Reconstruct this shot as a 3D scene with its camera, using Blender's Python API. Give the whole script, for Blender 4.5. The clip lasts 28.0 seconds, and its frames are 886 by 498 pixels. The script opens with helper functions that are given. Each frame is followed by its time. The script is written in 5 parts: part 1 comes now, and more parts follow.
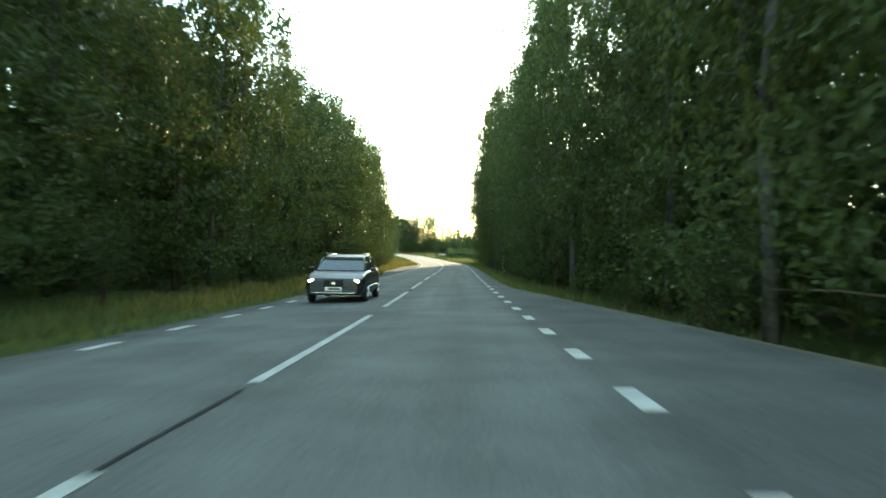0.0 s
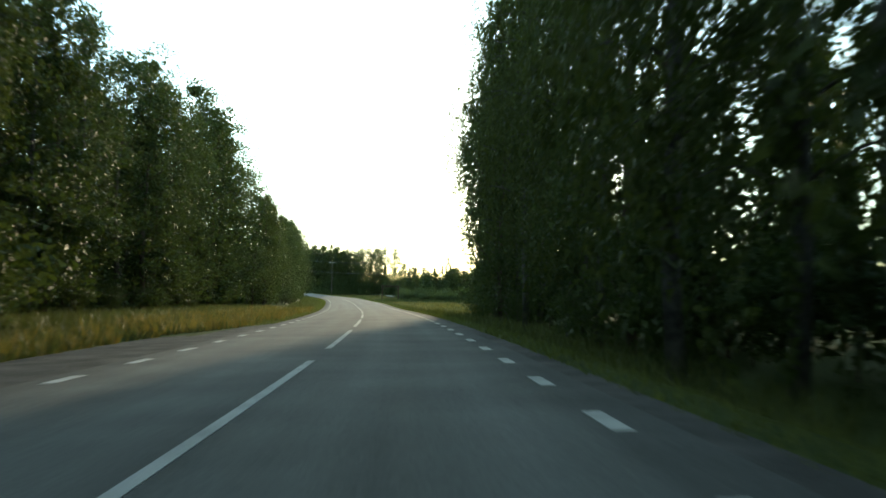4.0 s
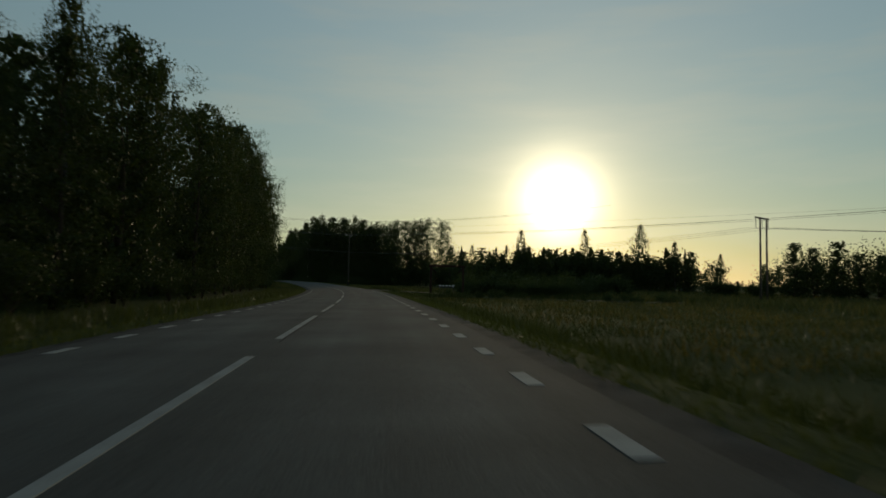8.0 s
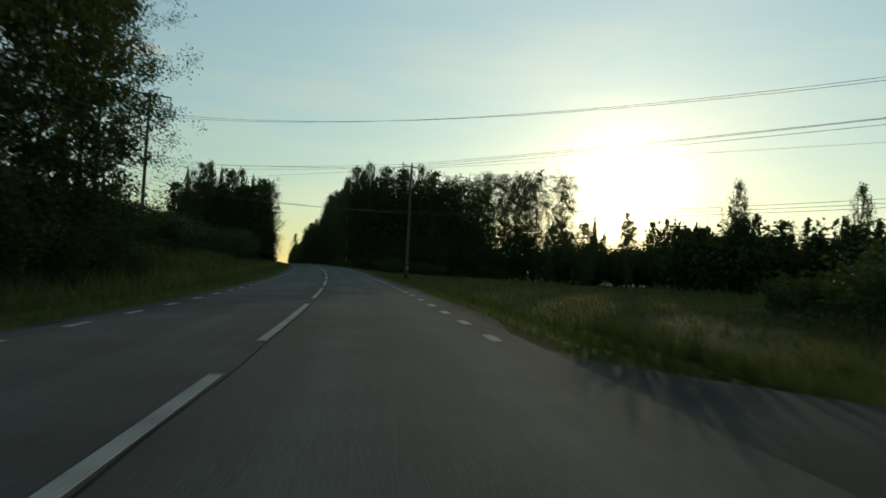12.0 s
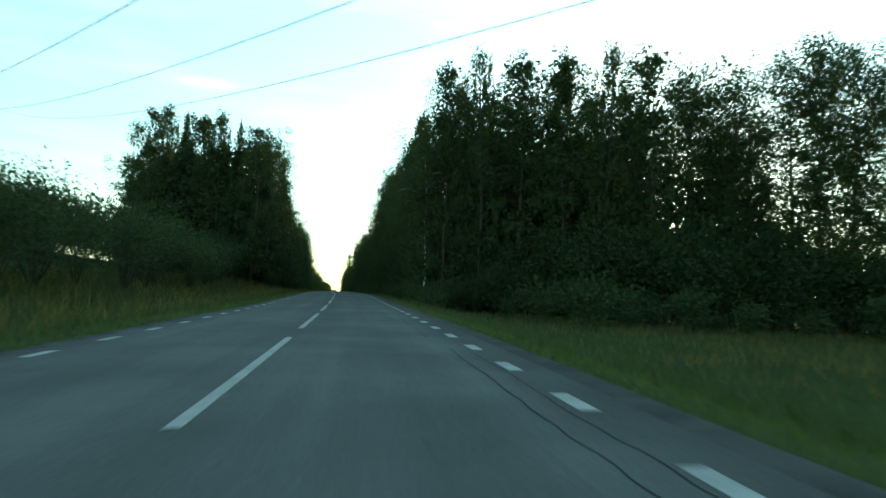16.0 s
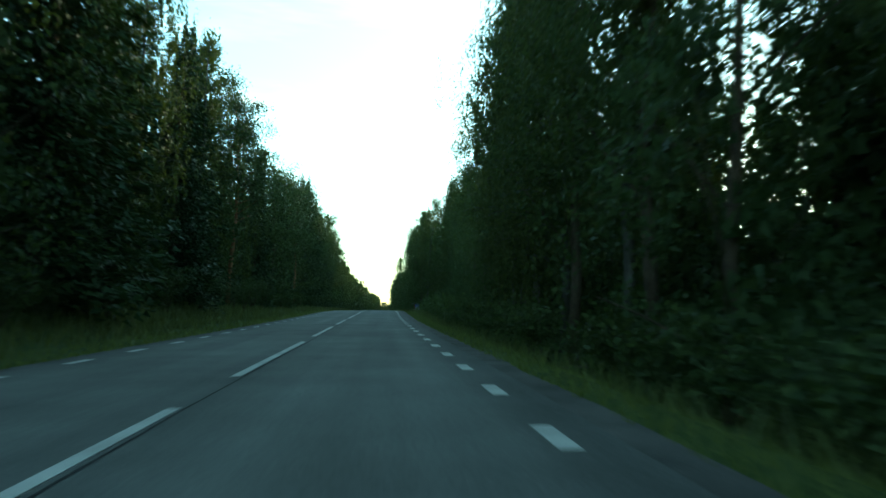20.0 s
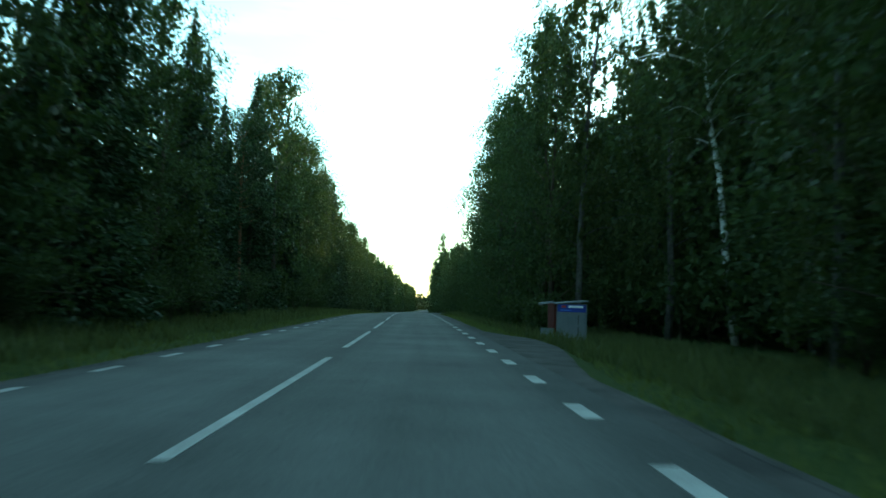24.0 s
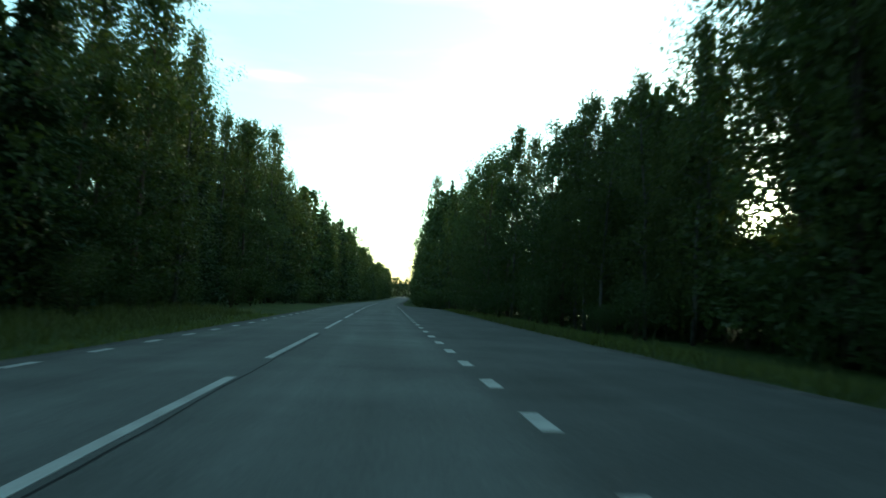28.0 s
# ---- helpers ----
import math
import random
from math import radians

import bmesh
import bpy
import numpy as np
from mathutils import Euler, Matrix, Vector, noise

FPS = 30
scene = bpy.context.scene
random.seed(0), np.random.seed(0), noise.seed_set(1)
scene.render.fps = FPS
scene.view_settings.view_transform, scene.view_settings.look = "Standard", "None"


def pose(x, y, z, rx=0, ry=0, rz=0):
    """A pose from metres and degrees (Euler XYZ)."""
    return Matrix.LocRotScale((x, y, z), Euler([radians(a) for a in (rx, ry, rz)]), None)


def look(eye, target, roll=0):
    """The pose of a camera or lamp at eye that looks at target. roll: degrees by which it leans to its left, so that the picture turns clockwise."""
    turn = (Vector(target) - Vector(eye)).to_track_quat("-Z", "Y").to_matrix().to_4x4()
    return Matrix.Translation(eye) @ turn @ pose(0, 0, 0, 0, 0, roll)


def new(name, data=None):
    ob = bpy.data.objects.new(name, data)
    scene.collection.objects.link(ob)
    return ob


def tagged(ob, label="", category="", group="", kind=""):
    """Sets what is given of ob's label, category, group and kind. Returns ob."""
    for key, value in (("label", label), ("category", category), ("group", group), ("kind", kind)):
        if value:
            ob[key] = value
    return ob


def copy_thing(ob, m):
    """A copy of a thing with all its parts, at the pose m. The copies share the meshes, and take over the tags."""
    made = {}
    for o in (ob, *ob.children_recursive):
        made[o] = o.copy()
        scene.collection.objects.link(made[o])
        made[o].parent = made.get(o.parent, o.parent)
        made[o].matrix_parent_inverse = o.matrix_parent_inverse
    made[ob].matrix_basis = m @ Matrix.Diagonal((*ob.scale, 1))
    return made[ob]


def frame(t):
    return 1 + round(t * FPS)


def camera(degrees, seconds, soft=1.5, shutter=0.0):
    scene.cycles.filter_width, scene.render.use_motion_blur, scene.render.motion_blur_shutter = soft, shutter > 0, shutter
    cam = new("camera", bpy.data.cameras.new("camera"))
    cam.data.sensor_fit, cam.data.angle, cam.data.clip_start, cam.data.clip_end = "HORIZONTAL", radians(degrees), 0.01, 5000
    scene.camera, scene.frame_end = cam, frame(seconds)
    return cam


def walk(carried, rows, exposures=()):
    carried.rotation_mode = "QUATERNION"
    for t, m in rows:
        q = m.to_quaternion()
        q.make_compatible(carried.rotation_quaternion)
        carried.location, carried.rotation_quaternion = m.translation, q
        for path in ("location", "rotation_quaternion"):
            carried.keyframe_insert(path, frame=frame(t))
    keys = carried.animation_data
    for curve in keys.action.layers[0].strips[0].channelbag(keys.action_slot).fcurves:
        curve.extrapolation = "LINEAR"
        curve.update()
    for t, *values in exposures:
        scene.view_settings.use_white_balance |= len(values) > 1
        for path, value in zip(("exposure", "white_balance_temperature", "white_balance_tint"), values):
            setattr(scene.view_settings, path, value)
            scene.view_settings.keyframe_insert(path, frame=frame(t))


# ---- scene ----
# The road: curvature in 1/1000 m and grade in percent every 25 m from s = -20
CURV = [1.46, 0.63, -0.19, -0.35, 0.67, 1.54, 1.34, 0.88, 0.53, 0.53, 1.33, 1.96, 1.5, 0.85, 0.98, 0.91, 0.38, 0.26, 0.68, 0.18, -0.58, -0.24, 0.5, 0.38, 0.07, 0.01, 0.01, -0.1, -0.2, -0.29, -0.37, -0.44, -0.51]
GRADE = [-2.0, -1.52, -0.28, -0.27, 0.13, 0.37, 0.11, 0.25, 1.76, 0.82, 1.67, 1.46, 1.57, 1.85, 2.51, 1.86, 1.52, 2.0, 1.76, 0.61, 0.89, 1.68, -0.51, -0.21, -0.33, -1.65, -2.07, -1.51, -1.59, -1.66, -1.71, -1.74, -1.75]
HALF_R, HALF_L = 3.486, 3.343       # centre line to edge lines
SG = np.arange(-20.0, 780.0, 0.5)
_k = np.interp(SG, -20 + 25.0 * np.arange(len(CURV)), CURV) * 1e-3
_g = np.interp(SG, -20 + 25.0 * np.arange(len(GRADE)), GRADE) * 1e-2


def _sum(v):
    return np.concatenate([[0.0], np.cumsum((v[1:] + v[:-1]) / 2 * 0.5)])


HEAD = _sum(_k)
HEAD -= HEAD[40]
RX = np.concatenate([[0.0], np.cumsum(-np.sin((HEAD[1:] + HEAD[:-1]) / 2) * 0.5)])
RY = np.concatenate([[0.0], np.cumsum(np.cos((HEAD[1:] + HEAD[:-1]) / 2) * 0.5)])
RZ = _sum(_g)
RX, RY, RZ = RX - RX[40], RY - RY[40], RZ - RZ[40]


def heading(s):
    return np.interp(s, SG, HEAD)


def axis(s):
    """x, y, z of the centre line; straight on past both ends, where the grade fades out."""
    s = np.asarray(s, float)
    c = np.clip(s, SG[0], SG[-1])
    d = s - c
    h = heading(c)
    z = np.interp(c, SG, RZ) + np.where(d > 0, -6.0 * (1 - np.exp(-np.abs(d) / 340)), 4.0 * (1 - np.exp(-np.abs(d) / 200)))
    return np.interp(c, SG, RX) - np.sin(h) * d, np.interp(c, SG, RY) + np.cos(h) * d, z


# Cross-sections of the land beside the road: zones along s, each with height over the centre line by distance
OFF = (-400, -70, -40, -28, -20, -14, -10.5, -8.2, -6.8, -5.4, -4.6, -4.1, 4.25, 4.8, 5.6, 6.8, 8.2, 10.5, 14, 20, 28, 40, 70, 400)
WOOD = (0.8, 0.6, 0.4, 0.3, 0.2, 0.1, -0.1, -0.45, -0.45, -0.24, -0.2, -0.18, 0.03, 0.0, -0.1, -0.5, -0.75, -0.4, -0.2, -0.1, 0, 0.2, 0.6, 0.8)
FIELD = (0.8, 0.6, 0.4, 0.3, 0.2, 0.1, -0.1, -0.4, -0.4, -0.24, -0.2, -0.18, 0.03, 0.0, -0.12, -0.5, -0.85, -0.75, -0.7, -0.8, -0.9, -1.0, -1.2, 0)
OPEN = (9, 7.5, 5.0, 3.2, 1.7, 0.5, -0.35, -0.6, -0.5, -0.26, -0.2, -0.18, 0.03, 0.0, -0.12, -0.5, -0.85, -0.85, -0.7, -0.8, -0.9, -0.9, -0.9, 0)
BANK = (7, 5, 3.4, 2.6, 2.0, 1.4, 0.8, 0.15, -0.2, -0.22, -0.2, -0.18, 0.03, 0.0, -0.1, -0.5, -0.8, -0.5, -0.2, 0, 0.2, 0.4, 0.8, 1)
FLAT = (0.6, 0.4, 0.3, 0.2, 0.2, 0.1, 0.0, -0.1, -0.2, -0.22, -0.2, -0.18, 0.03, 0.0, -0.05, -0.2, -0.3, -0.3, -0.2, -0.1, 0, 0.1, 0.3, 0.8)
BAY = (0.6, 0.4, 0.3, 0.2, 0.2, 0.1, 0.0, -0.1, -0.2, -0.22, -0.2, -0.18, 0.03, 0.0, 0.0, 0.01, 0.03, 0.06, 0.0, 0.0, 0, 0.1, 0.3, 0.8)
ZONES = ((-400, WOOD), (95, WOOD), (118, FLAT), (150, FLAT), (160, FIELD), (272, FIELD), (300, OPEN), (420, OPEN), (445, BANK), (488, BANK), (512, FLAT), (560, FLAT), (598, FLAT), (610, BAY), (695, BAY), (725, WOOD), (4000, WOOD))
_zs = np.array([z[0] for z in ZONES], float)
_zp = np.array([z[1] for z in ZONES], float)


def land(s, off):
    """Height of the land over the centre line at s."""
    s, off = np.broadcast_arrays(np.asarray(s, float), np.asarray(off, float))
    i = np.clip(np.searchsorted(_zs, s, "right") - 1, 0, len(_zs) - 2)
    w = np.clip((s - _zs[i]) / (_zs[i + 1] - _zs[i]), 0, 1)
    w = w * w * (3 - 2 * w)
    lo, hi = np.empty(s.shape), np.empty(s.shape)
    for k in range(len(_zs)):
        v = np.interp(off, OFF, _zp[k])
        lo = np.where(i == k, v, lo)
        hi = np.where(i + 1 == k, v, hi)
    return lo * (1 - w) + hi * w


def spot(s, off, up=0.0, surface=False):
    """World place at s along the road and off to its right; up over the land, or over the asphalt."""
    x, y, z = axis(s)
    h = heading(s)
    dz = 0.026 * off - 0.009 * abs(off) if surface else float(land(s, off))
    return Vector((float(x + off * np.cos(h)), float(y + off * np.sin(h)), float(z + dz + up)))


def stand(s, off, turn=0.0, size=1.0, up=0.0):
    """Pose of an upright thing on the land; turn 0 faces along the road."""
    return Matrix.Translation(spot(s, off, up)) @ Matrix.Rotation(float(heading(s)) + radians(turn), 4, "Z") @ Matrix.Diagonal((size, size, size, 1))


# ---- camera: seconds, x, y, z, heading, pitch, roll
ROWS = (
    (0.0, 1.97, 0.07, 1.145, 1.57, 0.60, 0.86),
    (1.0, 1.77, 21.80, 0.880, 1.00, 2.29, 1.41),
    (2.0, 1.55, 43.31, 0.803, -1.43, 3.70, 0.66),
    (3.0, 1.40, 64.87, 0.752, -2.51, 4.17, 1.18),
    (3.5, 1.31, 76.08, 0.749, -2.52, 4.23, 1.10),
    (5.5, 0.06, 119.36, 0.853, 0.13, 4.65, -0.70),
    (6.0, -0.69, 130.36, 0.870, 0.03, 4.88, -0.65),
    (7.0, -2.53, 152.21, 0.908, 0.15, 5.09, 0.94),
    (8.0, -4.45, 173.36, 1.068, 1.07, 3.55, 0.91),
    (9.0, -6.83, 194.67, 1.392, 2.51, 3.47, 1.98),
    (10.0, -9.90, 216.38, 1.611, 3.60, 3.29, 2.46),
    (11.0, -13.44, 238.26, 1.943, 4.34, 2.67, 2.74),
    (11.5, -15.38, 249.11, 2.113, 5.20, 2.51, 2.88),
    (13.5, -24.94, 292.04, 2.793, 8.50, 2.73, 2.91),
    (14.0, -27.91, 302.70, 2.988, 9.11, 3.71, 3.17),
    (15.0, -34.08, 324.08, 3.461, 10.36, 4.28, 2.63),
    (16.0, -40.53, 345.49, 3.973, 11.18, 4.28, 2.41),
    (17.0, -47.29, 366.90, 4.380, 11.02, 4.77, 2.88),
    (18.0, -54.41, 388.41, 4.752, 12.18, 5.58, 2.67),
    (19.0, -61.95, 410.16, 5.198, 13.75, 5.20, 2.65),
    (20.0, -69.68, 431.96, 5.588, 15.39, 5.00, 1.75),
    (21.0, -77.66, 453.46, 5.781, 16.05, 5.66, 1.97),
    (21.5, -81.53, 464.01, 5.868, 16.18, 5.52, 1.44),
    (23.5, -96.88, 505.74, 6.380, 18.07, 4.38, 1.43),
    (24.0, -100.62, 515.75, 6.374, 18.32, 4.24, 1.95),
    (24.7, -105.97, 530.26, 6.308, 18.26, 3.84, 2.28),
    (25.0, -108.20, 536.20, 6.289, 18.05, 3.56, 2.19),
    (26.0, -115.94, 556.78, 6.234, 17.33, 3.57, 2.63),
    (27.0, -123.76, 577.70, 6.097, 16.86, 2.84, 2.53),
    (28.0, -131.58, 598.61, 5.738, 16.27, 3.23, 3.09),
)


def eye_pose(x, y, z, yaw, pitch, roll):
    return Matrix.Translation((x, y, z)) @ Euler((radians(90 + pitch), 0, radians(yaw))).to_matrix().to_4x4() @ pose(0, 0, 0, 0, 0, roll)


cam = camera(65.03, 28.0, soft=1.6, shutter=0.3)
EXPOSURES = ((0.0, 3.6, 7800, -5), (1.5, 3.55, 7700, -5), (3.5, 2.75, 7300, -5), (5.5, 0.55, 7800, 0), (6.0, -0.05, 7800, 1), (7.0, -0.75, 7800, 1), (8.5, -0.65, 7800, 1), (10.0, -0.45, 7800, 1), (11.5, 0.05, 7700, -1), (13.5, 0.3, 7700, -4), (15.0, 0.95, 7400, -9), (17.0, 2.08, 6150, -25), (19.0, 2.1, 6150, -25), (21.5, 2.35, 6150, -26), (25.0, 2.35, 6250, -26), (28.0, 1.85, 6400, -22))
walk(cam, [(r[0], eye_pose(*r[1:])) for r in ROWS], exposures=EXPOSURES)

# ---- sky and sun
SUN_AZ, SUN_EL = radians(-8.40), radians(7.6)   # to the left of +y; over the horizon
SUN_DIR = Vector((-math.sin(SUN_AZ) * math.cos(SUN_EL), math.cos(SUN_AZ) * math.cos(SUN_EL), math.sin(SUN_EL)))
world = bpy.data.worlds.new("evening_sky")
scene.world = world
world.use_nodes = True
wn, wl = world.node_tree.nodes, world.node_tree.links
wn.clear()


sky = wn.new("ShaderNodeTexSky")
sky.sky_type = "NISHITA"
sky.sun_disc = False
sky.sun_elevation = SUN_EL
sky.sun_rotation = -SUN_AZ
sky.air_density, sky.dust_density, sky.ozone_density = 1.0, 0.16, 2.1
back = wn.new("ShaderNodeBackground")
back.inputs["Strength"].default_value = 0.12
out = wn.new("ShaderNodeOutputWorld")
# the sun's own disc and the haze that glows close round it
tex = wn.new("ShaderNodeTexCoord")
dot = wn.new("ShaderNodeVectorMath")
dot.operation = "DOT_PRODUCT"
dot.inputs[1].default_value = SUN_DIR
wl.new(tex.outputs["Generated"], dot.inputs[0])


def wmath(op, a, c=None, third=None):
    n = wn.new("ShaderNodeMath")
    n.operation = op
    for k, v in enumerate((a, c, third)):
        if v is None:
            continue
        if isinstance(v, (int, float)):
            n.inputs[k].default_value = v
        else:
            wl.new(v, n.inputs[k])
    return n.outputs[0]


theta = wmath("ARCCOSINE", wmath("MINIMUM", dot.outputs["Value"], 0.999999))

def falloff(degrees, strength):
    return wmath("MULTIPLY", wmath("POWER", 2.71828, wmath("MULTIPLY", theta, -1 / radians(degrees))), strength)


disc = wmath("MULTIPLY", wmath("LESS_THAN", theta, radians(0.35)), 60.0)
halo = wn.new("ShaderNodeBackground")
halo.inputs["Color"].default_value = (1.0, 0.88, 0.68, 1)
wl.new(wmath("ADD", falloff(1.35, 12.0), disc), halo.inputs["Strength"])
# thin evening cloud: streaks low in the sky and one small bright wisp
squeeze = wn.new("ShaderNodeMapping")
squeeze.inputs["Scale"].default_value = (2.2, 2.2, 13.0)
wl.new(tex.outputs["Generated"], squeeze.inputs["Vector"])
streak = wn.new("ShaderNodeTexNoise")
streak.inputs["Scale"].default_value, streak.inputs["Detail"].default_value, streak.inputs["Roughness"].default_value = 1.6, 6.0, 0.55
wl.new(squeeze.outputs[0], streak.inputs["Vector"])
haze = wn.new("ShaderNodeBackground")
haze.inputs["Color"].default_value = (1.0, 0.76, 0.46, 1)
wl.new(wmath("MULTIPLY", wmath("ADD", falloff(4.8, 0.14), falloff(24.0, 0.045)), wmath("MULTIPLY_ADD", streak.outputs["Fac"], 1.7, 0.15)), haze.inputs["Strength"])
veil = wmath("MULTIPLY", wmath("MAXIMUM", wmath("SUBTRACT", streak.outputs["Fac"], 0.47), 0.0), 1.9)


def along(v):
    n = wn.new("ShaderNodeVectorMath")
    n.operation = "DOT_PRODUCT"
    n.inputs[1].default_value = v
    wl.new(tex.outputs["Generated"], n.inputs[0])
    return n.outputs["Value"]


WISP = Matrix.Rotation(radians(30.6), 3, "Z") @ Matrix.Rotation(radians(16.0), 3, "X")
across, above, ahead = (along(WISP @ Vector(v)) for v in ((1, 0.0, 0.06), (0, 0, 1), (0, 1, 0)))
patch = wmath("ADD", wmath("POWER", wmath("MULTIPLY", across, 1 / 0.032), 2.0), wmath("POWER", wmath("MULTIPLY", above, 1 / 0.0055), 2.0))
wisp = wmath("MULTIPLY", wmath("MULTIPLY", wmath("POWER", 2.71828, wmath("MULTIPLY", patch, -1.0)), wmath("GREATER_THAN", ahead, 0.0)), wmath("MULTIPLY", streak.outputs["Fac"], 1.3))
pale = wn.new("ShaderNodeMix")
pale.data_type = "RGBA"
wl.new(wmath("MINIMUM", wmath("ADD", wmath("MULTIPLY_ADD", veil, 0.45, 0.1), wisp), 0.6), pale.inputs["Factor"])
wl.new(sky.outputs[0], pale.inputs["A"])
grey = wn.new("ShaderNodeRGBToBW")
wl.new(sky.outputs[0], grey.inputs[0])
wl.new(wmath("MULTIPLY", grey.outputs[0], 1.25), pale.inputs["B"])
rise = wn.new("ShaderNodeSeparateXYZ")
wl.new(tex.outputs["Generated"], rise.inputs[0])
upward = wn.new("ShaderNodeMix")            # added ramp on the sky: dimmer low, brighter overhead, lifting light on the ground
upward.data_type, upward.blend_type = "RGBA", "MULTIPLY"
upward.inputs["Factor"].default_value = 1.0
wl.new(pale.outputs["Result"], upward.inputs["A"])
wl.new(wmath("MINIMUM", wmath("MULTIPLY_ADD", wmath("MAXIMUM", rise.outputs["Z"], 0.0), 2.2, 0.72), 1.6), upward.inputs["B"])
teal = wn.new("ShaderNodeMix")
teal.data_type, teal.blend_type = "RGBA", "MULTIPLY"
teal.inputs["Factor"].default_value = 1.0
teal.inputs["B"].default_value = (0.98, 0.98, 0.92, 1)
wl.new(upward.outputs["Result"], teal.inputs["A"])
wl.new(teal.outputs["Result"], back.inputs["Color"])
both = wn.new("ShaderNodeAddShader")
wl.new(back.outputs[0], both.inputs[0])
glow = wn.new("ShaderNodeAddShader")
wl.new(halo.outputs[0], glow.inputs[0])
wl.new(haze.outputs[0], glow.inputs[1])
wl.new(glow.outputs[0], both.inputs[1])
wl.new(both.outputs[0], out.inputs["Surface"])

sun = new("sun", bpy.data.lights.new("sun", "SUN"))
sun.data.energy, sun.data.angle, sun.data.color = 0.85, radians(0.6), (1.0, 0.81, 0.6)
sun.matrix_world = look(SUN_DIR * 300, (0, 0, 0))


# ---- materials
def material(name):
    m = bpy.data.materials.new(name)
    m.use_nodes = True
    return m, m.node_tree.nodes, m.node_tree.links, m.node_tree.nodes["Principled BSDF"]


def surface(name, dark, light, rough=0.8, scale=3.0, fine=60.0, bump=0.3, depth=0.01, metal=0.0, vary=0.0, mid=0.5):
    """Two scales of noise between two colours, with a fine relief; vary: brightness by object."""
    m, n, l, bsdf = material(name)
    co = n.new("ShaderNodeTexCoord")
    a, b = n.new("ShaderNodeTexNoise"), n.new("ShaderNodeTexNoise")
    a.inputs["Scale"].default_value, b.inputs["Scale"].default_value = scale, fine
    a.inputs["Detail"].default_value, b.inputs["Detail"].default_value = 4, 3
    l.new(co.outputs["Object"], a.inputs["Vector"])
    l.new(co.outputs["Object"], b.inputs["Vector"])
    mix = n.new("ShaderNodeMath")
    mix.operation = "MULTIPLY_ADD"
    mix.inputs[1].default_value = 0.45
    l.new(b.outputs["Fac"], mix.inputs[0])
    half = n.new("ShaderNodeMath")
    half.operation = "MULTIPLY"
    half.inputs[1].default_value = 0.55
    l.new(a.outputs["Fac"], half.inputs[0])
    l.new(half.outputs[0], mix.inputs[2])
    ramp = n.new("ShaderNodeValToRGB")
    ramp.color_ramp.elements[0].position, ramp.color_ramp.elements[1].position = mid - 0.17, mid + 0.17
    ramp.color_ramp.elements[0].color, ramp.color_ramp.elements[1].color = (*dark, 1), (*light, 1)
    l.new(mix.outputs[0], ramp.inputs["Fac"])
    colour = ramp.outputs["Color"]
    if vary:
        info, hsv = n.new("ShaderNodeObjectInfo"), n.new("ShaderNodeHueSaturation")
        rng = n.new("ShaderNodeMapRange")
        rng.inputs["To Min"].default_value, rng.inputs["To Max"].default_value = 1 - vary, 1 + vary
        l.new(info.outputs["Random"], rng.inputs["Value"])
        l.new(rng.outputs[0], hsv.inputs["Value"])
        l.new(colour, hsv.inputs["Color"])
        colour = hsv.outputs["Color"]
    l.new(colour, bsdf.inputs["Base Color"])
    bsdf.inputs["Roughness"].default_value, bsdf.inputs["Metallic"].default_value = rough, metal
    bsdf.inputs["Specular IOR Level"].default_value = 0.5 if rough < 0.7 else (0.18 if rough < 0.94 else 0.05)
    if bump:
        bp = n.new("ShaderNodeBump")
        bp.inputs["Strength"].default_value, bp.inputs["Distance"].default_value = bump, depth
        l.new(b.outputs["Fac"], bp.inputs["Height"])
        l.new(bp.outputs["Normal"], bsdf.inputs["Normal"])
    return m


def leafage(name, dark, light, glow=0.35):
    """Leaves: a diffuse front, light that passes through, colour by leaf and by tree."""
    m, n, l, bsdf = material(name)
    geo, info = n.new("ShaderNodeNewGeometry"), n.new("ShaderNodeObjectInfo")
    add = n.new("ShaderNodeMath")
    add.operation = "MULTIPLY_ADD"
    add.inputs[1].default_value = 0.6
    l.new(geo.outputs["Random Per Island"], add.inputs[0])
    part_of = n.new("ShaderNodeMath")
    part_of.operation = "MULTIPLY"
    part_of.inputs[1].default_value = 0.4
    l.new(info.outputs["Random"], part_of.inputs[0])
    l.new(part_of.outputs[0], add.inputs[2])
    ramp = n.new("ShaderNodeValToRGB")
    ramp.color_ramp.elements[0].color, ramp.color_ramp.elements[1].color = (*dark, 1), (*light, 1)
    l.new(add.outputs[0], ramp.inputs["Fac"])
    l.new(ramp.outputs["Color"], bsdf.inputs["Base Color"])
    bsdf.inputs["Roughness"].default_value = 0.55
    bsdf.inputs["Specular IOR Level"].default_value = 0.12
    through_leaf = n.new("ShaderNodeBsdfTranslucent")
    warm = n.new("ShaderNodeMix")
    warm.data_type = "RGBA"
    warm.blend_type = "MULTIPLY"
    warm.inputs["Factor"].default_value = 1.0
    warm.inputs["B"].default_value = (1.4, 1.4, 0.62, 1)
    l.new(ramp.outputs["Color"], warm.inputs["A"])
    l.new(warm.outputs["Result"], through_leaf.inputs["Color"])
    mix = n.new("ShaderNodeMixShader")
    mix.inputs["Fac"].default_value = glow
    l.new(bsdf.outputs[0], mix.inputs[1])
    l.new(through_leaf.outputs[0], mix.inputs[2])
    l.new(mix.outputs[0], n["Material Output"].inputs["Surface"])
    return m


ASPHALT = surface("asphalt", (0.074, 0.076, 0.07), (0.134, 0.137, 0.128), rough=0.93, scale=0.35, fine=45, bump=0.6, depth=0.014)


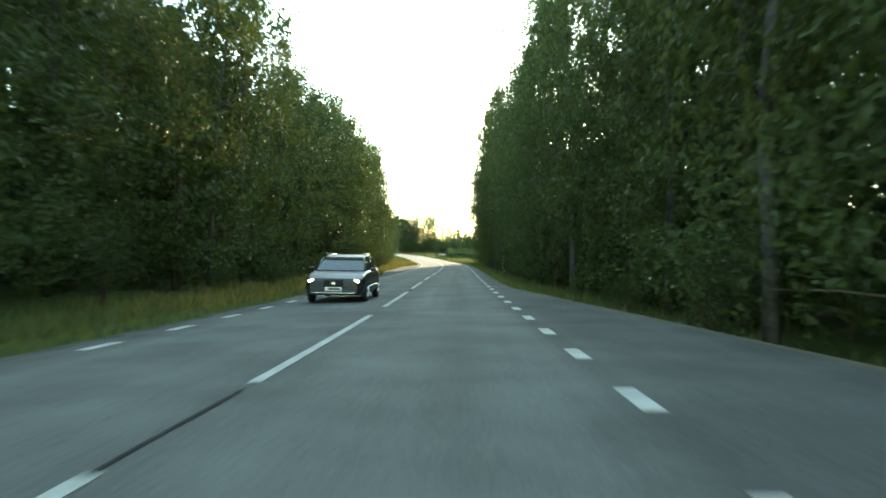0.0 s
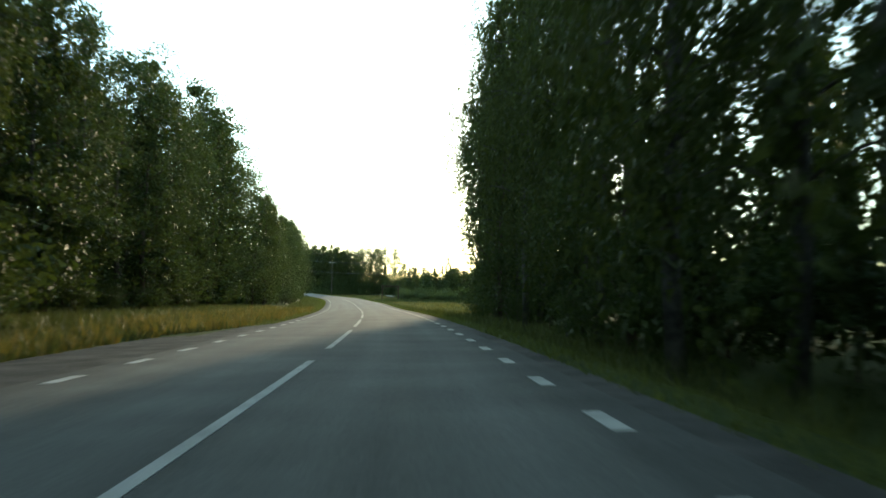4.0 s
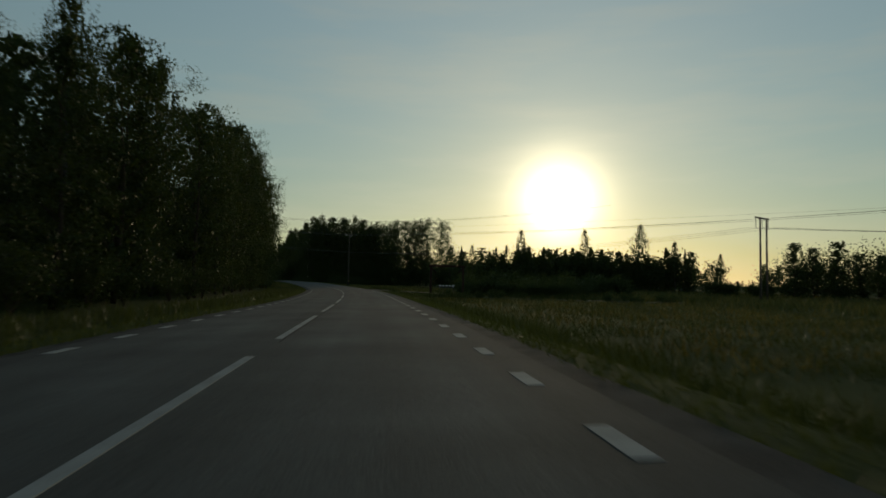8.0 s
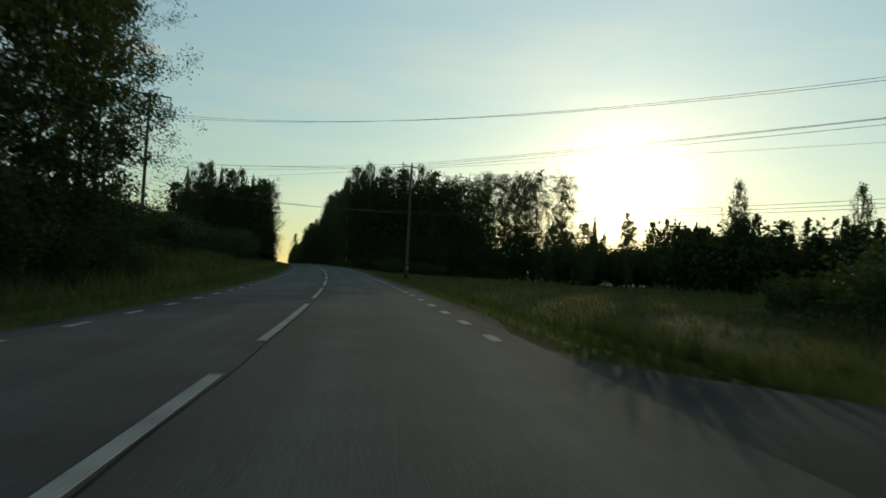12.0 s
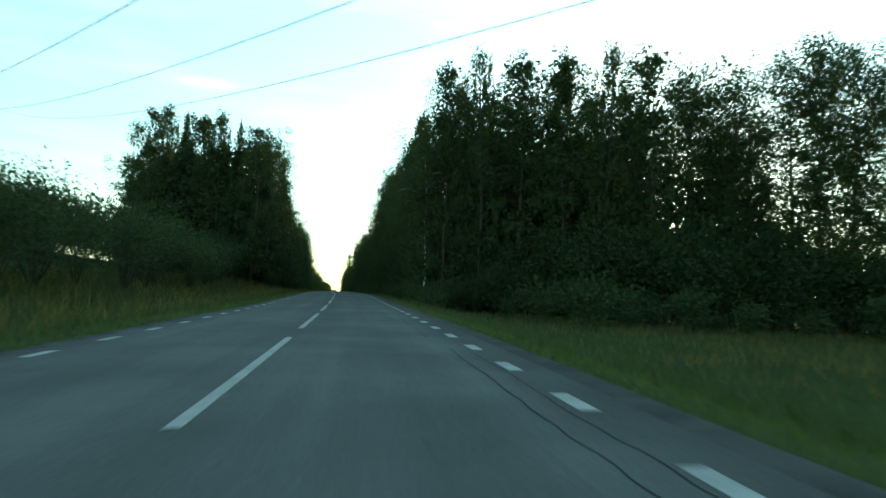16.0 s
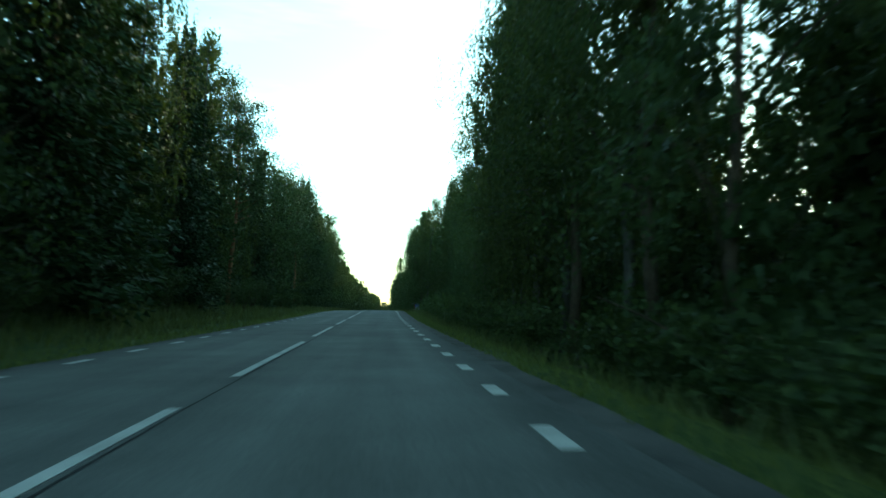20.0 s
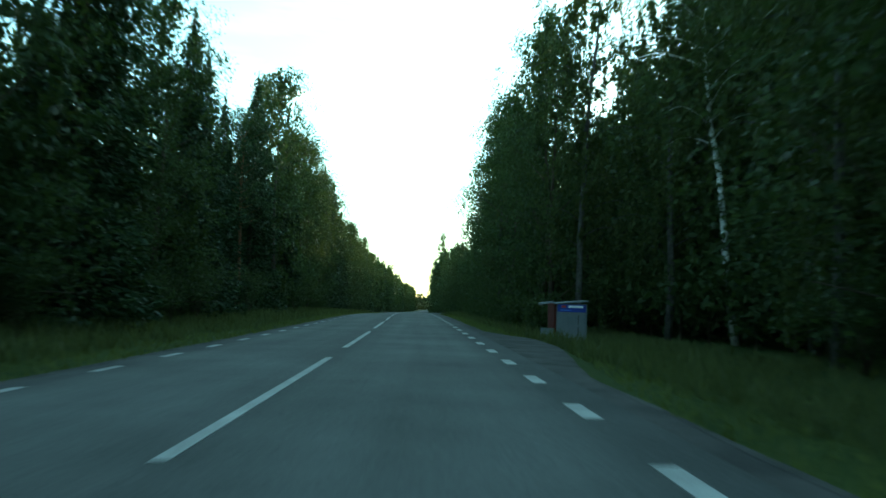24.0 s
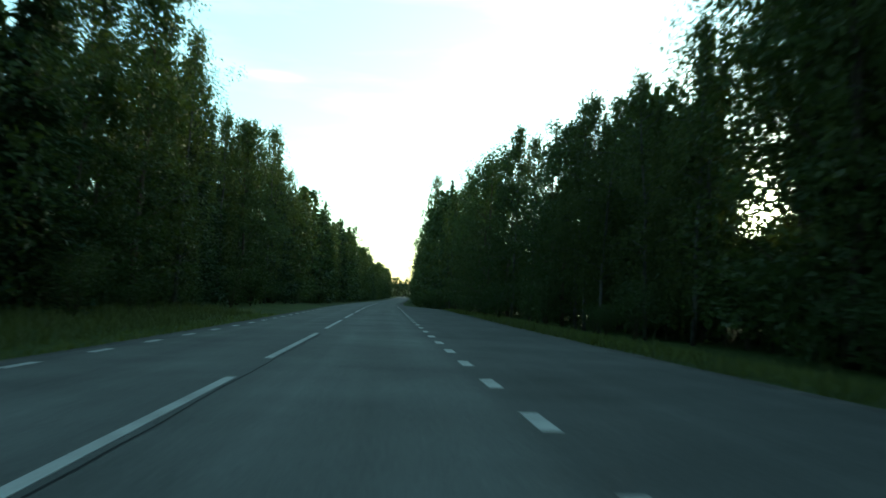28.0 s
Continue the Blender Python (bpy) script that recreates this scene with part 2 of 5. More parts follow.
def wheel_wear(m):
    """Polished wheel tracks, darker untrafficked strips and long streaks, by distance from the road's middle."""
    n, l = m.node_tree.nodes, m.node_tree.links
    bsdf = n["Principled BSDF"]
    base = bsdf.inputs["Base Color"].links[0].from_socket
    uv, part_uv = n.new("ShaderNodeUVMap"), n.new("ShaderNodeSeparateXYZ")
    l.new(uv.outputs[0], part_uv.inputs[0])
    place = n.new("ShaderNodeMapRange")
    place.inputs["From Min"].default_value, place.inputs["From Max"].default_value = -4.0, 4.0
    l.new(part_uv.outputs[0], place.inputs["Value"])
    wear = n.new("ShaderNodeValToRGB")
    stops = ((-4, 0.72), (-3.4, 0.76), (-3.15, 0.98), (-2.7, 1.1), (-2.0, 0.95), (-1.2, 1.1), (-0.5, 0.95), (0, 0.86), (0.45, 0.95), (1.05, 1.1), (1.9, 0.93), (2.75, 1.1), (3.15, 0.96), (3.4, 0.74), (4, 0.68))
    ramp = wear.color_ramp
    while len(ramp.elements) < len(stops):
        ramp.elements.new(0.5)
    for e, (at, v) in zip(ramp.elements, stops):
        e.position = (at + 4) / 8
    for e, (at, v) in zip(ramp.elements, stops):
        e.color = (v * 0.8, v * 0.8, v * 0.8, 1)
    l.new(place.outputs[0], wear.inputs["Fac"])
    stretch = n.new("ShaderNodeMapping")
    stretch.inputs["Scale"].default_value = (2.2, 0.06, 1)
    l.new(uv.outputs[0], stretch.inputs["Vector"])
    streak = n.new("ShaderNodeTexNoise")
    streak.inputs["Scale"].default_value, streak.inputs["Detail"].default_value = 1.0, 5
    l.new(stretch.outputs[0], streak.inputs["Vector"])
    stain = n.new("ShaderNodeTexNoise")
    stain.inputs["Scale"].default_value, stain.inputs["Detail"].default_value = 0.7, 6
    l.new(uv.outputs[0], stain.inputs["Vector"])
    amount = n.new("ShaderNodeMath")
    amount.operation = "MULTIPLY_ADD"
    amount.inputs[1].default_value, amount.inputs[2].default_value = 0.65, 0.6
    l.new(streak.outputs["Fac"], amount.inputs[0])
    amount_b = n.new("ShaderNodeMath")
    amount_b.operation = "MULTIPLY_ADD"
    amount_b.inputs[1].default_value = 0.6
    l.new(stain.outputs["Fac"], amount_b.inputs[0])
    l.new(amount.outputs[0], amount_b.inputs[2])
    speck = n.new("ShaderNodeTexNoise")
    speck.inputs["Scale"].default_value, speck.inputs["Detail"].default_value, speck.inputs["Roughness"].default_value = 16, 6, 0.75
    l.new(uv.outputs[0], speck.inputs["Vector"])
    grain = n.new("ShaderNodeMapRange")
    grain.inputs["From Min"].default_value, grain.inputs["From Max"].default_value = 0.3, 0.7
    grain.inputs["To Min"].default_value, grain.inputs["To Max"].default_value = 0.72, 1.28
    l.new(speck.outputs["Fac"], grain.inputs["Value"])
    last = base
    for src in (wear.outputs["Color"], amount_b.outputs[0], grain.outputs[0]):
        mul = n.new("ShaderNodeMix")
        mul.data_type, mul.blend_type = "RGBA", "MULTIPLY"
        mul.inputs["Factor"].default_value = 1.0
        l.new(last, mul.inputs["A"])
        l.new(src, mul.inputs["B"])
        last = mul.outputs["Result"]
    l.new(last, bsdf.inputs["Base Color"])


wheel_wear(ASPHALT)
ASPHALT.node_tree.nodes["Principled BSDF"].inputs["Specular IOR Level"].default_value = 0.16
PAINT = surface("road_paint", (0.26, 0.26, 0.24), (0.46, 0.46, 0.43), rough=0.9, scale=1.5, fine=30, bump=0.3, depth=0.004)
GRAVEL = surface("gravel", (0.04, 0.039, 0.037), (0.12, 0.115, 0.105), rough=0.95, scale=1.2, fine=55, bump=0.9, depth=0.02)
SOIL = surface("grass_land", (0.022, 0.034, 0.010), (0.06, 0.078, 0.022), rough=0.95, scale=0.12, fine=9, bump=0.7, depth=0.06)
BIRCH_BARK = surface("birch_bark", (0.05, 0.045, 0.04), (0.72, 0.7, 0.66), rough=0.8, scale=1.3, fine=6, bump=0.4, depth=0.01, mid=0.42)
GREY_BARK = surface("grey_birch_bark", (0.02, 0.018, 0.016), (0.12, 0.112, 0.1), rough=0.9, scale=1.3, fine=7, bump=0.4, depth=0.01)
BARK = surface("dark_bark", (0.03, 0.024, 0.018), (0.11, 0.085, 0.062), rough=0.95, scale=2, fine=22, bump=0.8, depth=0.02)
PINE_BARK = surface("pine_bark", (0.07, 0.035, 0.02), (0.26, 0.13, 0.07), rough=0.95, scale=1.5, fine=18, bump=0.8, depth=0.02)
OLD_WOOD = surface("weathered_wood", (0.05, 0.042, 0.034), (0.13, 0.11, 0.09), rough=0.9, scale=1.5, fine=20, bump=0.5, depth=0.006)
BIRCH_LEAF = leafage("birch_leaf", (0.031, 0.046, 0.015), (0.083, 0.097, 0.036), 0.34)
BROAD_LEAF = leafage("broad_leaf", (0.025, 0.043, 0.016), (0.065, 0.085, 0.032), 0.3)
SPRUCE_LEAF = leafage("spruce_needle", (0.014, 0.029, 0.012), (0.038, 0.060, 0.022), 0.09)
PINE_LEAF = leafage("pine_needle", (0.020, 0.037, 0.015), (0.051, 0.070, 0.025), 0.11)
GRASS = leafage("grass_blade", (0.042, 0.056, 0.02), (0.11, 0.122, 0.046), 0.25)
DRY_GRASS = leafage("dry_grass", (0.1, 0.08, 0.028), (0.26, 0.2, 0.075), 0.35)
VERGE_GRASS = leafage("verge_blade", (0.056, 0.073, 0.022), (0.142, 0.158, 0.05), 0.25)


# ---- mesh helpers
def mesh_of(name, verts, faces, mats, smooth=False, slots=None):
    me = bpy.data.meshes.new(name)
    me.from_pydata(verts if isinstance(verts, list) else verts.tolist(), [], faces if isinstance(faces, list) else faces.tolist())
    for mt in mats if isinstance(mats, (list, tuple)) else (mats,):
        me.materials.append(mt)
    if smooth:
        me.polygons.foreach_set("use_smooth", [True] * len(me.polygons))
    if slots is not None:
        me.polygons.foreach_set("material_index", slots)
    me.update()
    return me


def part(name, bm, mat, parent, label=""):
    """Links a bmesh or mesh as one mesh object under a thing or a part."""
    if isinstance(bm, bmesh.types.BMesh):
        me = bpy.data.meshes.new(name)
        bm.to_mesh(me)
        bm.free()
        me.materials.append(mat)
    else:
        me = bm
    ob = new(name, me)
    ob.parent = parent
    if label:
        tagged(ob, label)
    return ob


def thing(name, label, category, group="", m=None):
    ob = new(name)
    tagged(ob, label, category, group)
    ob.empty_display_size = 0.3
    if m is not None:
        ob.matrix_basis = m
    return ob


def box(sx, sy, sz, at=(0, 0, 0), bevel=0.01, turn=None, bm=None):
    """A bevelled box with its centre at at."""
    out = bm or bmesh.new()
    b = bmesh.new()
    bmesh.ops.create_cube(b, size=1)
    bmesh.ops.scale(b, vec=(sx, sy, sz), verts=b.verts)
    if bevel:
        bmesh.ops.bevel(b, geom=b.edges[:], offset=min(bevel, min(sx, sy, sz) * 0.4), segments=1, affect="EDGES")
    m = Matrix.Translation(at) @ (turn or Matrix.Identity(4))
    bmesh.ops.transform(b, matrix=m, verts=b.verts)
    me = bpy.data.meshes.new("t")
    b.to_mesh(me)
    b.free()
    out.from_mesh(me)
    bpy.data.meshes.remove(me)
    return out


def tube(points, radii, sides=7):
    """A tapered tube along points: vertices and faces."""
    P = np.asarray(points, float)
    d = np.gradient(P, axis=0)
    d /= np.linalg.norm(d, axis=1)[:, None] + 1e-9
    ref = np.where(np.abs(d[:, 2:3]) > 0.8, (1.0, 0, 0), (0, 0, 1.0))
    u = np.cross(d, ref)
    u /= np.linalg.norm(u, axis=1)[:, None]
    v = np.cross(d, u)
    a = np.arange(sides) / sides * 2 * math.pi
    r = np.asarray(radii, float)[:, None, None]
    V = P[:, None] + r * (np.cos(a)[None, :, None] * u[:, None] + np.sin(a)[None, :, None] * v[:, None])
    n = len(P)
    F = [[i * sides + j, i * sides + (j + 1) % sides, (i + 1) * sides + (j + 1) % sides, (i + 1) * sides + j] for i in range(n - 1) for j in range(sides)]
    F.append([(n - 1) * sides + j for j in range(sides)])
    F.append([sides - 1 - j for j in range(sides)])
    return V.reshape(-1, 3), F


def joined(pieces):
    V, F, k = [], [], 0
    for v, f in pieces:
        V.append(np.asarray(v))
        F += [[i + k for i in q] for q in f]
        k += len(v)
    return np.concatenate(V), F


def leaves(rng, at, size, along=None, flat=0.0):
    """Small pointed leaves at places; size: length of each; along: their direction, if not random."""
    n = len(at)
    d = rng.normal(size=(n, 3)) if along is None else along + rng.normal(size=(n, 3)) * 0.35
    d /= np.linalg.norm(d, axis=1)[:, None]
    w = rng.normal(size=(n, 3))
    w[:, 2] *= 1 - flat
    w -= (w * d).sum(1)[:, None] * d
    w /= np.linalg.norm(w, axis=1)[:, None]
    L = (np.broadcast_to(size, (n,)) * rng.uniform(0.65, 1.3, n))[:, None]
    V = np.stack([at - d * L * 0.45 + w * L * 0.3, at - d * L * 0.45 - w * L * 0.3, at + d * L * 0.6], 1).reshape(-1, 3)
    return V, np.arange(3 * n).reshape(-1, 3)


def thicker(p, leaf, more=1.5):
    """Leaf sizes for a crown: small on its outside, larger clumps within."""
    r = np.hypot(p[:, 0], p[:, 1])
    z = p[:, 2]
    edges = np.linspace(z.min(), z.max() + 1e-6, 13)
    k = np.digitize(z, edges) - 1
    reach = np.array([np.quantile(r[k == i], 0.9) if (k == i).sum() > 5 else 0.3 for i in range(12)])
    reach[-1] = reach[-2]
    return leaf * (1 + more * np.clip(1.1 - r / reach[k] / 0.72, 0, 1) - 0.3 * np.clip(4 * (r / reach[k] - 0.75), 0, 1))


# ---- trees
def birch(seed, H, count, leaf, low=0.16, spread=1.0):
    """Slim trunk, limbs that rise and then arch over, leaves on long hanging twigs."""
    rng = np.random.default_rng(seed)
    bend = rng.normal(size=2) * 0.35
    zt = np.linspace(0, H, 9)
    trunk = np.stack([bend[0] * (zt / H) ** 2 + 0.08 * np.sin(zt * 0.9 + seed), bend[1] * (zt / H) ** 2 + 0.08 * np.cos(zt * 0.7), zt], 1)
    wood = [tube(trunk, np.linspace(0.0085 * H, 0.012, 9) + 0.01, 8)]
    pts, dirs = [], []
    n = 40
    for i in range(n):
        x = (i + 0.5) / n
        f = low + (0.97 - low) * x
        base = np.array([np.interp(f * H, zt, trunk[:, k]) for k in range(3)])
        reach = H * spread * 0.185 * (1 - x ** 3.2) ** 0.7 * (0.42 + 0.58 * min(1, x / 0.4)) * rng.uniform(0.65, 1.08) + 0.3
        az = i * 2.4 + rng.normal() * 0.4
        out = np.array([math.cos(az), math.sin(az), 0])
        t = np.linspace(0, 1, 6)[:, None]
        limb = base + out * reach * t + np.array([0, 0, 1.0]) * (reach * 0.8 * t - reach * 0.6 * t ** 2.4)
        if i % 3:
            wood.append(tube(limb, np.linspace(0.028, 0.007, 6) * H / 15, 4))
        m = max(8, int(count / n * (0.4 + reach / (H * 0.185)) * 0.8))
        na = 6 + int(7 * reach / (H * 0.185))
        u = rng.uniform(0.15, 1.05, na) ** 0.8
        a = np.stack([np.interp(u, t[:, 0], limb[:, k]) for k in range(3)], 1) + rng.normal(size=(na, 3)) * np.array([0.021, 0.021, 0.016]) * H
        drop = rng.gamma(2.0, 0.055 * H, na) * (0.35 + 0.65 * u)
        k = rng.integers(0, na, m)
        p = a[k] + rng.normal(size=(m, 3)) * np.array([0.07, 0.07, 0.1]) * H / 17
        p[:, 2] -= rng.uniform(0, 1, m) ** 0.8 * drop[k]
        p[:, 2] = np.maximum(p[:, 2], 0.4 + rng.uniform(0.3, 1.1, m) * np.maximum(0, np.hypot(p[:, 0], p[:, 1]) - 1.8))
        pts.append(p)
        dirs.append(np.stack([rng.normal(size=m) * 0.5, rng.normal(size=m) * 0.5, -np.ones(m)], 1))
    top = trunk[-1] + rng.normal(size=(count // 30, 3)) * np.array([0.02, 0.02, 0.03]) * H
    pts.append(top - np.array([0, 0, 0.03 * H]))
    dirs.append(np.tile([0, 0, -1.0], (len(top), 1)))
    pts = np.concatenate(pts)
    return joined(wood), leaves(rng, pts, thicker(pts, leaf, 1.1), np.concatenate(dirs))


def broad(seed, H, count, leaf, low=0.12, wide=0.24):
    """Alder or aspen: a lumpy crown of tufts on forked limbs."""
    rng = np.random.default_rng(seed)
    zt = np.linspace(0, H * 0.9, 7)
    trunk = np.stack([0.15 * np.sin(zt * 0.5 + seed), 0.15 * np.cos(zt * 0.4 + seed), zt], 1)
    wood = [tube(trunk, np.linspace(0.011 * H, 0.02, 7), 7)]
    pts = []
    n = 38
    for i in range(n):
        x = (i + 0.5) / n
        f = low + (1 - low) * x
        r = H * wide * math.sqrt(max(0.04, 1 - abs((x - 0.42) / 0.6) ** 2.2)) * rng.uniform(0.35, 1.08)
        az = i * 2.399 + rng.normal() * 0.3
        c = np.array([math.cos(az) * r, math.sin(az) * r, f * H * 0.95])
        base = np.array([np.interp(max(0.05, f - 0.18) * H, zt, trunk[:, k]) for k in range(3)])
        if i % 2:
            wood.append(tube(np.linspace(base, c, 4) + np.array([[0, 0, 0], [0, 0, 0.1], [0, 0, 0.1], [0, 0, 0]]), np.linspace(0.03, 0.008, 4) * H / 14, 4))
        m = int(count / n * rng.uniform(0.7, 1.3))
        na = 12
        a = rng.normal(size=(na, 3))
        a /= np.linalg.norm(a, axis=1)[:, None]
        a *= (rng.uniform(0.3, 1, na) ** 0.5)[:, None] * H * 0.085 * rng.uniform(0.7, 1.25) * np.array([1.15, 1.15, 0.8])
        k = rng.integers(0, na, m)
        p = c + a[k] + np.clip(rng.normal(size=(m, 3)), -1.5, 1.5) * np.array([0.018, 0.018, 0.014]) * H
        p[:, 2] = np.maximum(p[:, 2], 0.3 + rng.uniform(0.2, 1.0, m) * np.maximum(0, np.hypot(p[:, 0], p[:, 1]) - 1.8))
        pts.append(p)
    pts = np.concatenate(pts)
    return joined(wood), leaves(rng, pts, thicker(pts, leaf, 1.5 if low < 0.2 else 0.8))


def spruce(seed, H, count, leaf, wide=0.17):
    """A spire with whorls of drooping boughs."""
    rng = np.random.default_rng(seed)
    zt = np.linspace(0, H, 6)
    wood = [tube(np.stack([0 * zt, 0 * zt, zt], 1), np.linspace(0.012 * H, 0.01, 6), 7)]
    pts, dirs = [], []
    boughs = 120
    for i in range(boughs):
        f = 0.06 + 0.94 * (i / boughs)
        r = H * wide * (1 - f) ** 0.85 * rng.uniform(0.6, 1.12) + 0.1
        az = i * 2.399 + rng.normal() * 0.2
        out = np.array([math.cos(az), math.sin(az), 0])
        m = max(4, int(count / boughs * 2 * (1 - f) ** 0.8))
        u = rng.uniform(0.1, 1, m)
        p = np.array([0, 0, f * H]) + out * (u * r)[:, None]
        p[:, 2] += -0.35 * r * u + 0.2 * r * u ** 3 + rng.normal(size=m) * 0.02 * H * 0.4
        side = np.array([-out[1], out[0], 0])
        p += side * (rng.normal(size=m) * 0.28 * r * (1.1 - u))[:, None]
        p[:, 2] -= rng.exponential(0.012 * H, m)
        pts.append(p)
        dirs.append(np.tile(out + np.array([0, 0, -0.35]), (m, 1)))
    tip = np.stack([np.zeros(8), np.zeros(8), np.linspace(0.95, 1.01, 8) * H], 1)
    pts.append(tip)
    dirs.append(np.tile([0, 0, 1.0], (8, 1)))
    return joined(wood), leaves(rng, np.concatenate(pts), leaf, np.concatenate(dirs), 0.5)


def pine(seed, H, count, leaf):
    """Tall bare trunk with flat, open clumps of needles near the top."""
    rng = np.random.default_rng(seed)
    zt = np.linspace(0, H * 0.97, 8)
    trunk = np.stack([0.2 * np.sin(zt * 0.3 + seed), 0.1 * np.cos(zt * 0.4), zt], 1)
    wood = [tube(trunk, np.linspace(0.012 * H, 0.03, 8), 7)]
    pts = []
    n = 34
    for i in range(n):
        f = 0.42 + 0.57 * (i / n)
        r = H * 0.15 * (1.12 - f) ** 0.5 * rng.uniform(0.4, 1.3) * 1.2
        az = i * 2.399 + rng.normal() * 0.3
        c = np.array([math.cos(az) * r, math.sin(az) * r, f * H + 0.3 * r])
        base = np.array([np.interp(f * H * 0.97, zt, trunk[:, k]) for k in range(3)])
        wood.append(tube(np.linspace(base, c, 4), np.linspace(0.035, 0.01, 4) * H / 16, 4))
        m = int(count / n)
        p = rng.normal(size=(m, 3)) * np.array([0.034, 0.034, 0.017]) * H
        pts.append(c + p)
    return joined(wood), leaves(rng, np.concatenate(pts), leaf, None, 0.2)


def bush(seed, H, count, leaf):
    """Many thin stems from one foot, leafy down to the ground."""
    rng = np.random.default_rng(seed)
    wood, pts = [], []
    for i in range(9):
        az, lean = i * 2.399 + rng.normal() * 0.3, rng.uniform(0.15, 0.75)
        t = np.linspace(0, 1, 5)[:, None]
        tip = np.array([math.cos(az) * lean * H * 0.75, math.sin(az) * lean * H * 0.75, H * (1.05 - 0.5 * lean) * rng.uniform(0.7, 1.05)])
        stem = tip * t + np.array([0, 0, 0.12 * H]) * np.sin(t * math.pi)
        wood.append(tube(stem, np.linspace(0.025, 0.006, 5), 4))
        m = count // 9
        u = rng.uniform(0.12, 1.05, m) ** 0.7
        p = np.stack([np.interp(u, t[:, 0], stem[:, k]) for k in range(3)], 1)
        pts.append(p + rng.normal(size=(m, 3)) * 0.11 * H * np.array([1, 1, 0.9]))
    p = np.concatenate(pts)
    p[:, 2] = np.abs(p[:, 2])
    return joined(wood), leaves(rng, p, leaf)


def tree_kind(name, label, category, made, bark, leaf_mat, crown="crown", trunk="trunk"):
    (wv, wf), (lv, lf) = made
    ob = thing(name, label, category)
    part(trunk, mesh_of(trunk, wv, wf, bark, True), None, ob)
    part(crown, mesh_of(crown, lv, lf, leaf_mat), None, ob)
    return ob


KINDS = {}
for i in range(4):
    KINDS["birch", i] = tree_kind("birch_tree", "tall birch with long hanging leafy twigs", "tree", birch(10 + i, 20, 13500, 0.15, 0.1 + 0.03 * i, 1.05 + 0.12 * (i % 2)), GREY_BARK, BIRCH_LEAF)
KINDS["white", 0] = tree_kind("birch_tree", "silver birch with a bare white trunk showing", "tree", birch(21, 18, 9000, 0.14, 0.42, 1.05), BIRCH_BARK, BIRCH_LEAF)
for i in range(3):
    KINDS["broad", i] = tree_kind("alder_tree", "dense leafy alder at the wood's edge", "tree", broad(30 + i, 18, 13000, 0.165, 0.03, 0.2 + 0.035 * i), BARK, BROAD_LEAF)
for i in range(3):
    KINDS["spruce", i] = tree_kind("spruce_tree", "dark green spruce with drooping boughs", "tree", spruce(50 + i, 20, 13000, 0.28, 0.15 + 0.03 * i), BARK, SPRUCE_LEAF)
for i in range(2):
    KINDS["pine", i] = tree_kind("pine_tree", "tall pine with bare reddish trunk and open crown", "tree", pine(60 + i, 20, 10500, 0.23), PINE_BARK, PINE_LEAF)
for i in range(3):
    KINDS["aspen", i] = tree_kind("aspen_tree", "slender aspen with bare lower trunk and open crown", "tree", broad(40 + i, 21, 11500, 0.185, 0.3, 0.15), BARK, BROAD_LEAF)
for i in range(3):
    KINDS["bush", i] = tree_kind("bush", "leafy green roadside bush", "bush", bush(70 + i, 3.2, 2600, 0.105), BARK, BROAD_LEAF, "foliage", "stem")
# plain shapes for the joined depth of the woods
DEPTH = {"back": [(broad(80 + i, 16, 1700, 0.44, 0.05, 0.19), BARK, BROAD_LEAF) for i in range(3)],
         "backs": [(spruce(90 + i, 17, 1700, 0.58, 0.18), BARK, SPRUCE_LEAF) for i in range(2)],
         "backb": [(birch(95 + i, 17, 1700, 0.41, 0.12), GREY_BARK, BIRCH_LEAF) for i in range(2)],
         "far": [(bush(104 + i, 6.5, 620, 0.46), BARK, BROAD_LEAF) for i in range(3)],
         "young": [(bush(101 + i, 6.5, 1700, 0.26), BARK, BROAD_LEAF) for i in range(3)],
         "low": [(bush(98 + i, 3.2, 640, 0.26), BARK, BROAD_LEAF) for i in range(2)]}
for k, ob in KINDS.items():
    ob["group"] = "roadside bushes" if k[0] == "bush" else "roadside trees"
BASE_H = {"birch": 20, "broad": 18, "spruce": 20, "pine": 20, "aspen": 21, "white": 18, "bush": 3.2, "back": 16, "backs": 17, "backb": 17, "low": 3.2, "young": 6.5, "far": 6.5}
USED = set()
RNG = random.Random(5)


def plant(kind, s, off, H=None, variant=None, turn=None, up=0.0):
    """One tree of a kind with its foot on the land, H metres high."""
    options = [k for k in KINDS if k[0] == kind]
    key = options[RNG.randrange(len(options)) if variant is None else variant]
    size = (H or BASE_H[kind]) / BASE_H[kind]
    m = stand(s, off, RNG.uniform(0, 360) if turn is None else turn, size, up - 0.05)
    if kind == "broad":                      # crowns held back from the road
        k = max(0.66, min(1.0, (abs(off) - 3.8) / (0.36 * size * BASE_H[kind])))
        m = m @ Matrix.Diagonal((k, k, 1, 1))
    if key not in USED:
        USED.add(key)
        KINDS[key].matrix_basis = m
        return KINDS[key]
    ob = KINDS[key]
    keep = ob.matrix_basis.copy()
    ob.matrix_basis = Matrix.Identity(4)
    twin = copy_thing(ob, m)
    ob.matrix_basis = keep
    return twin


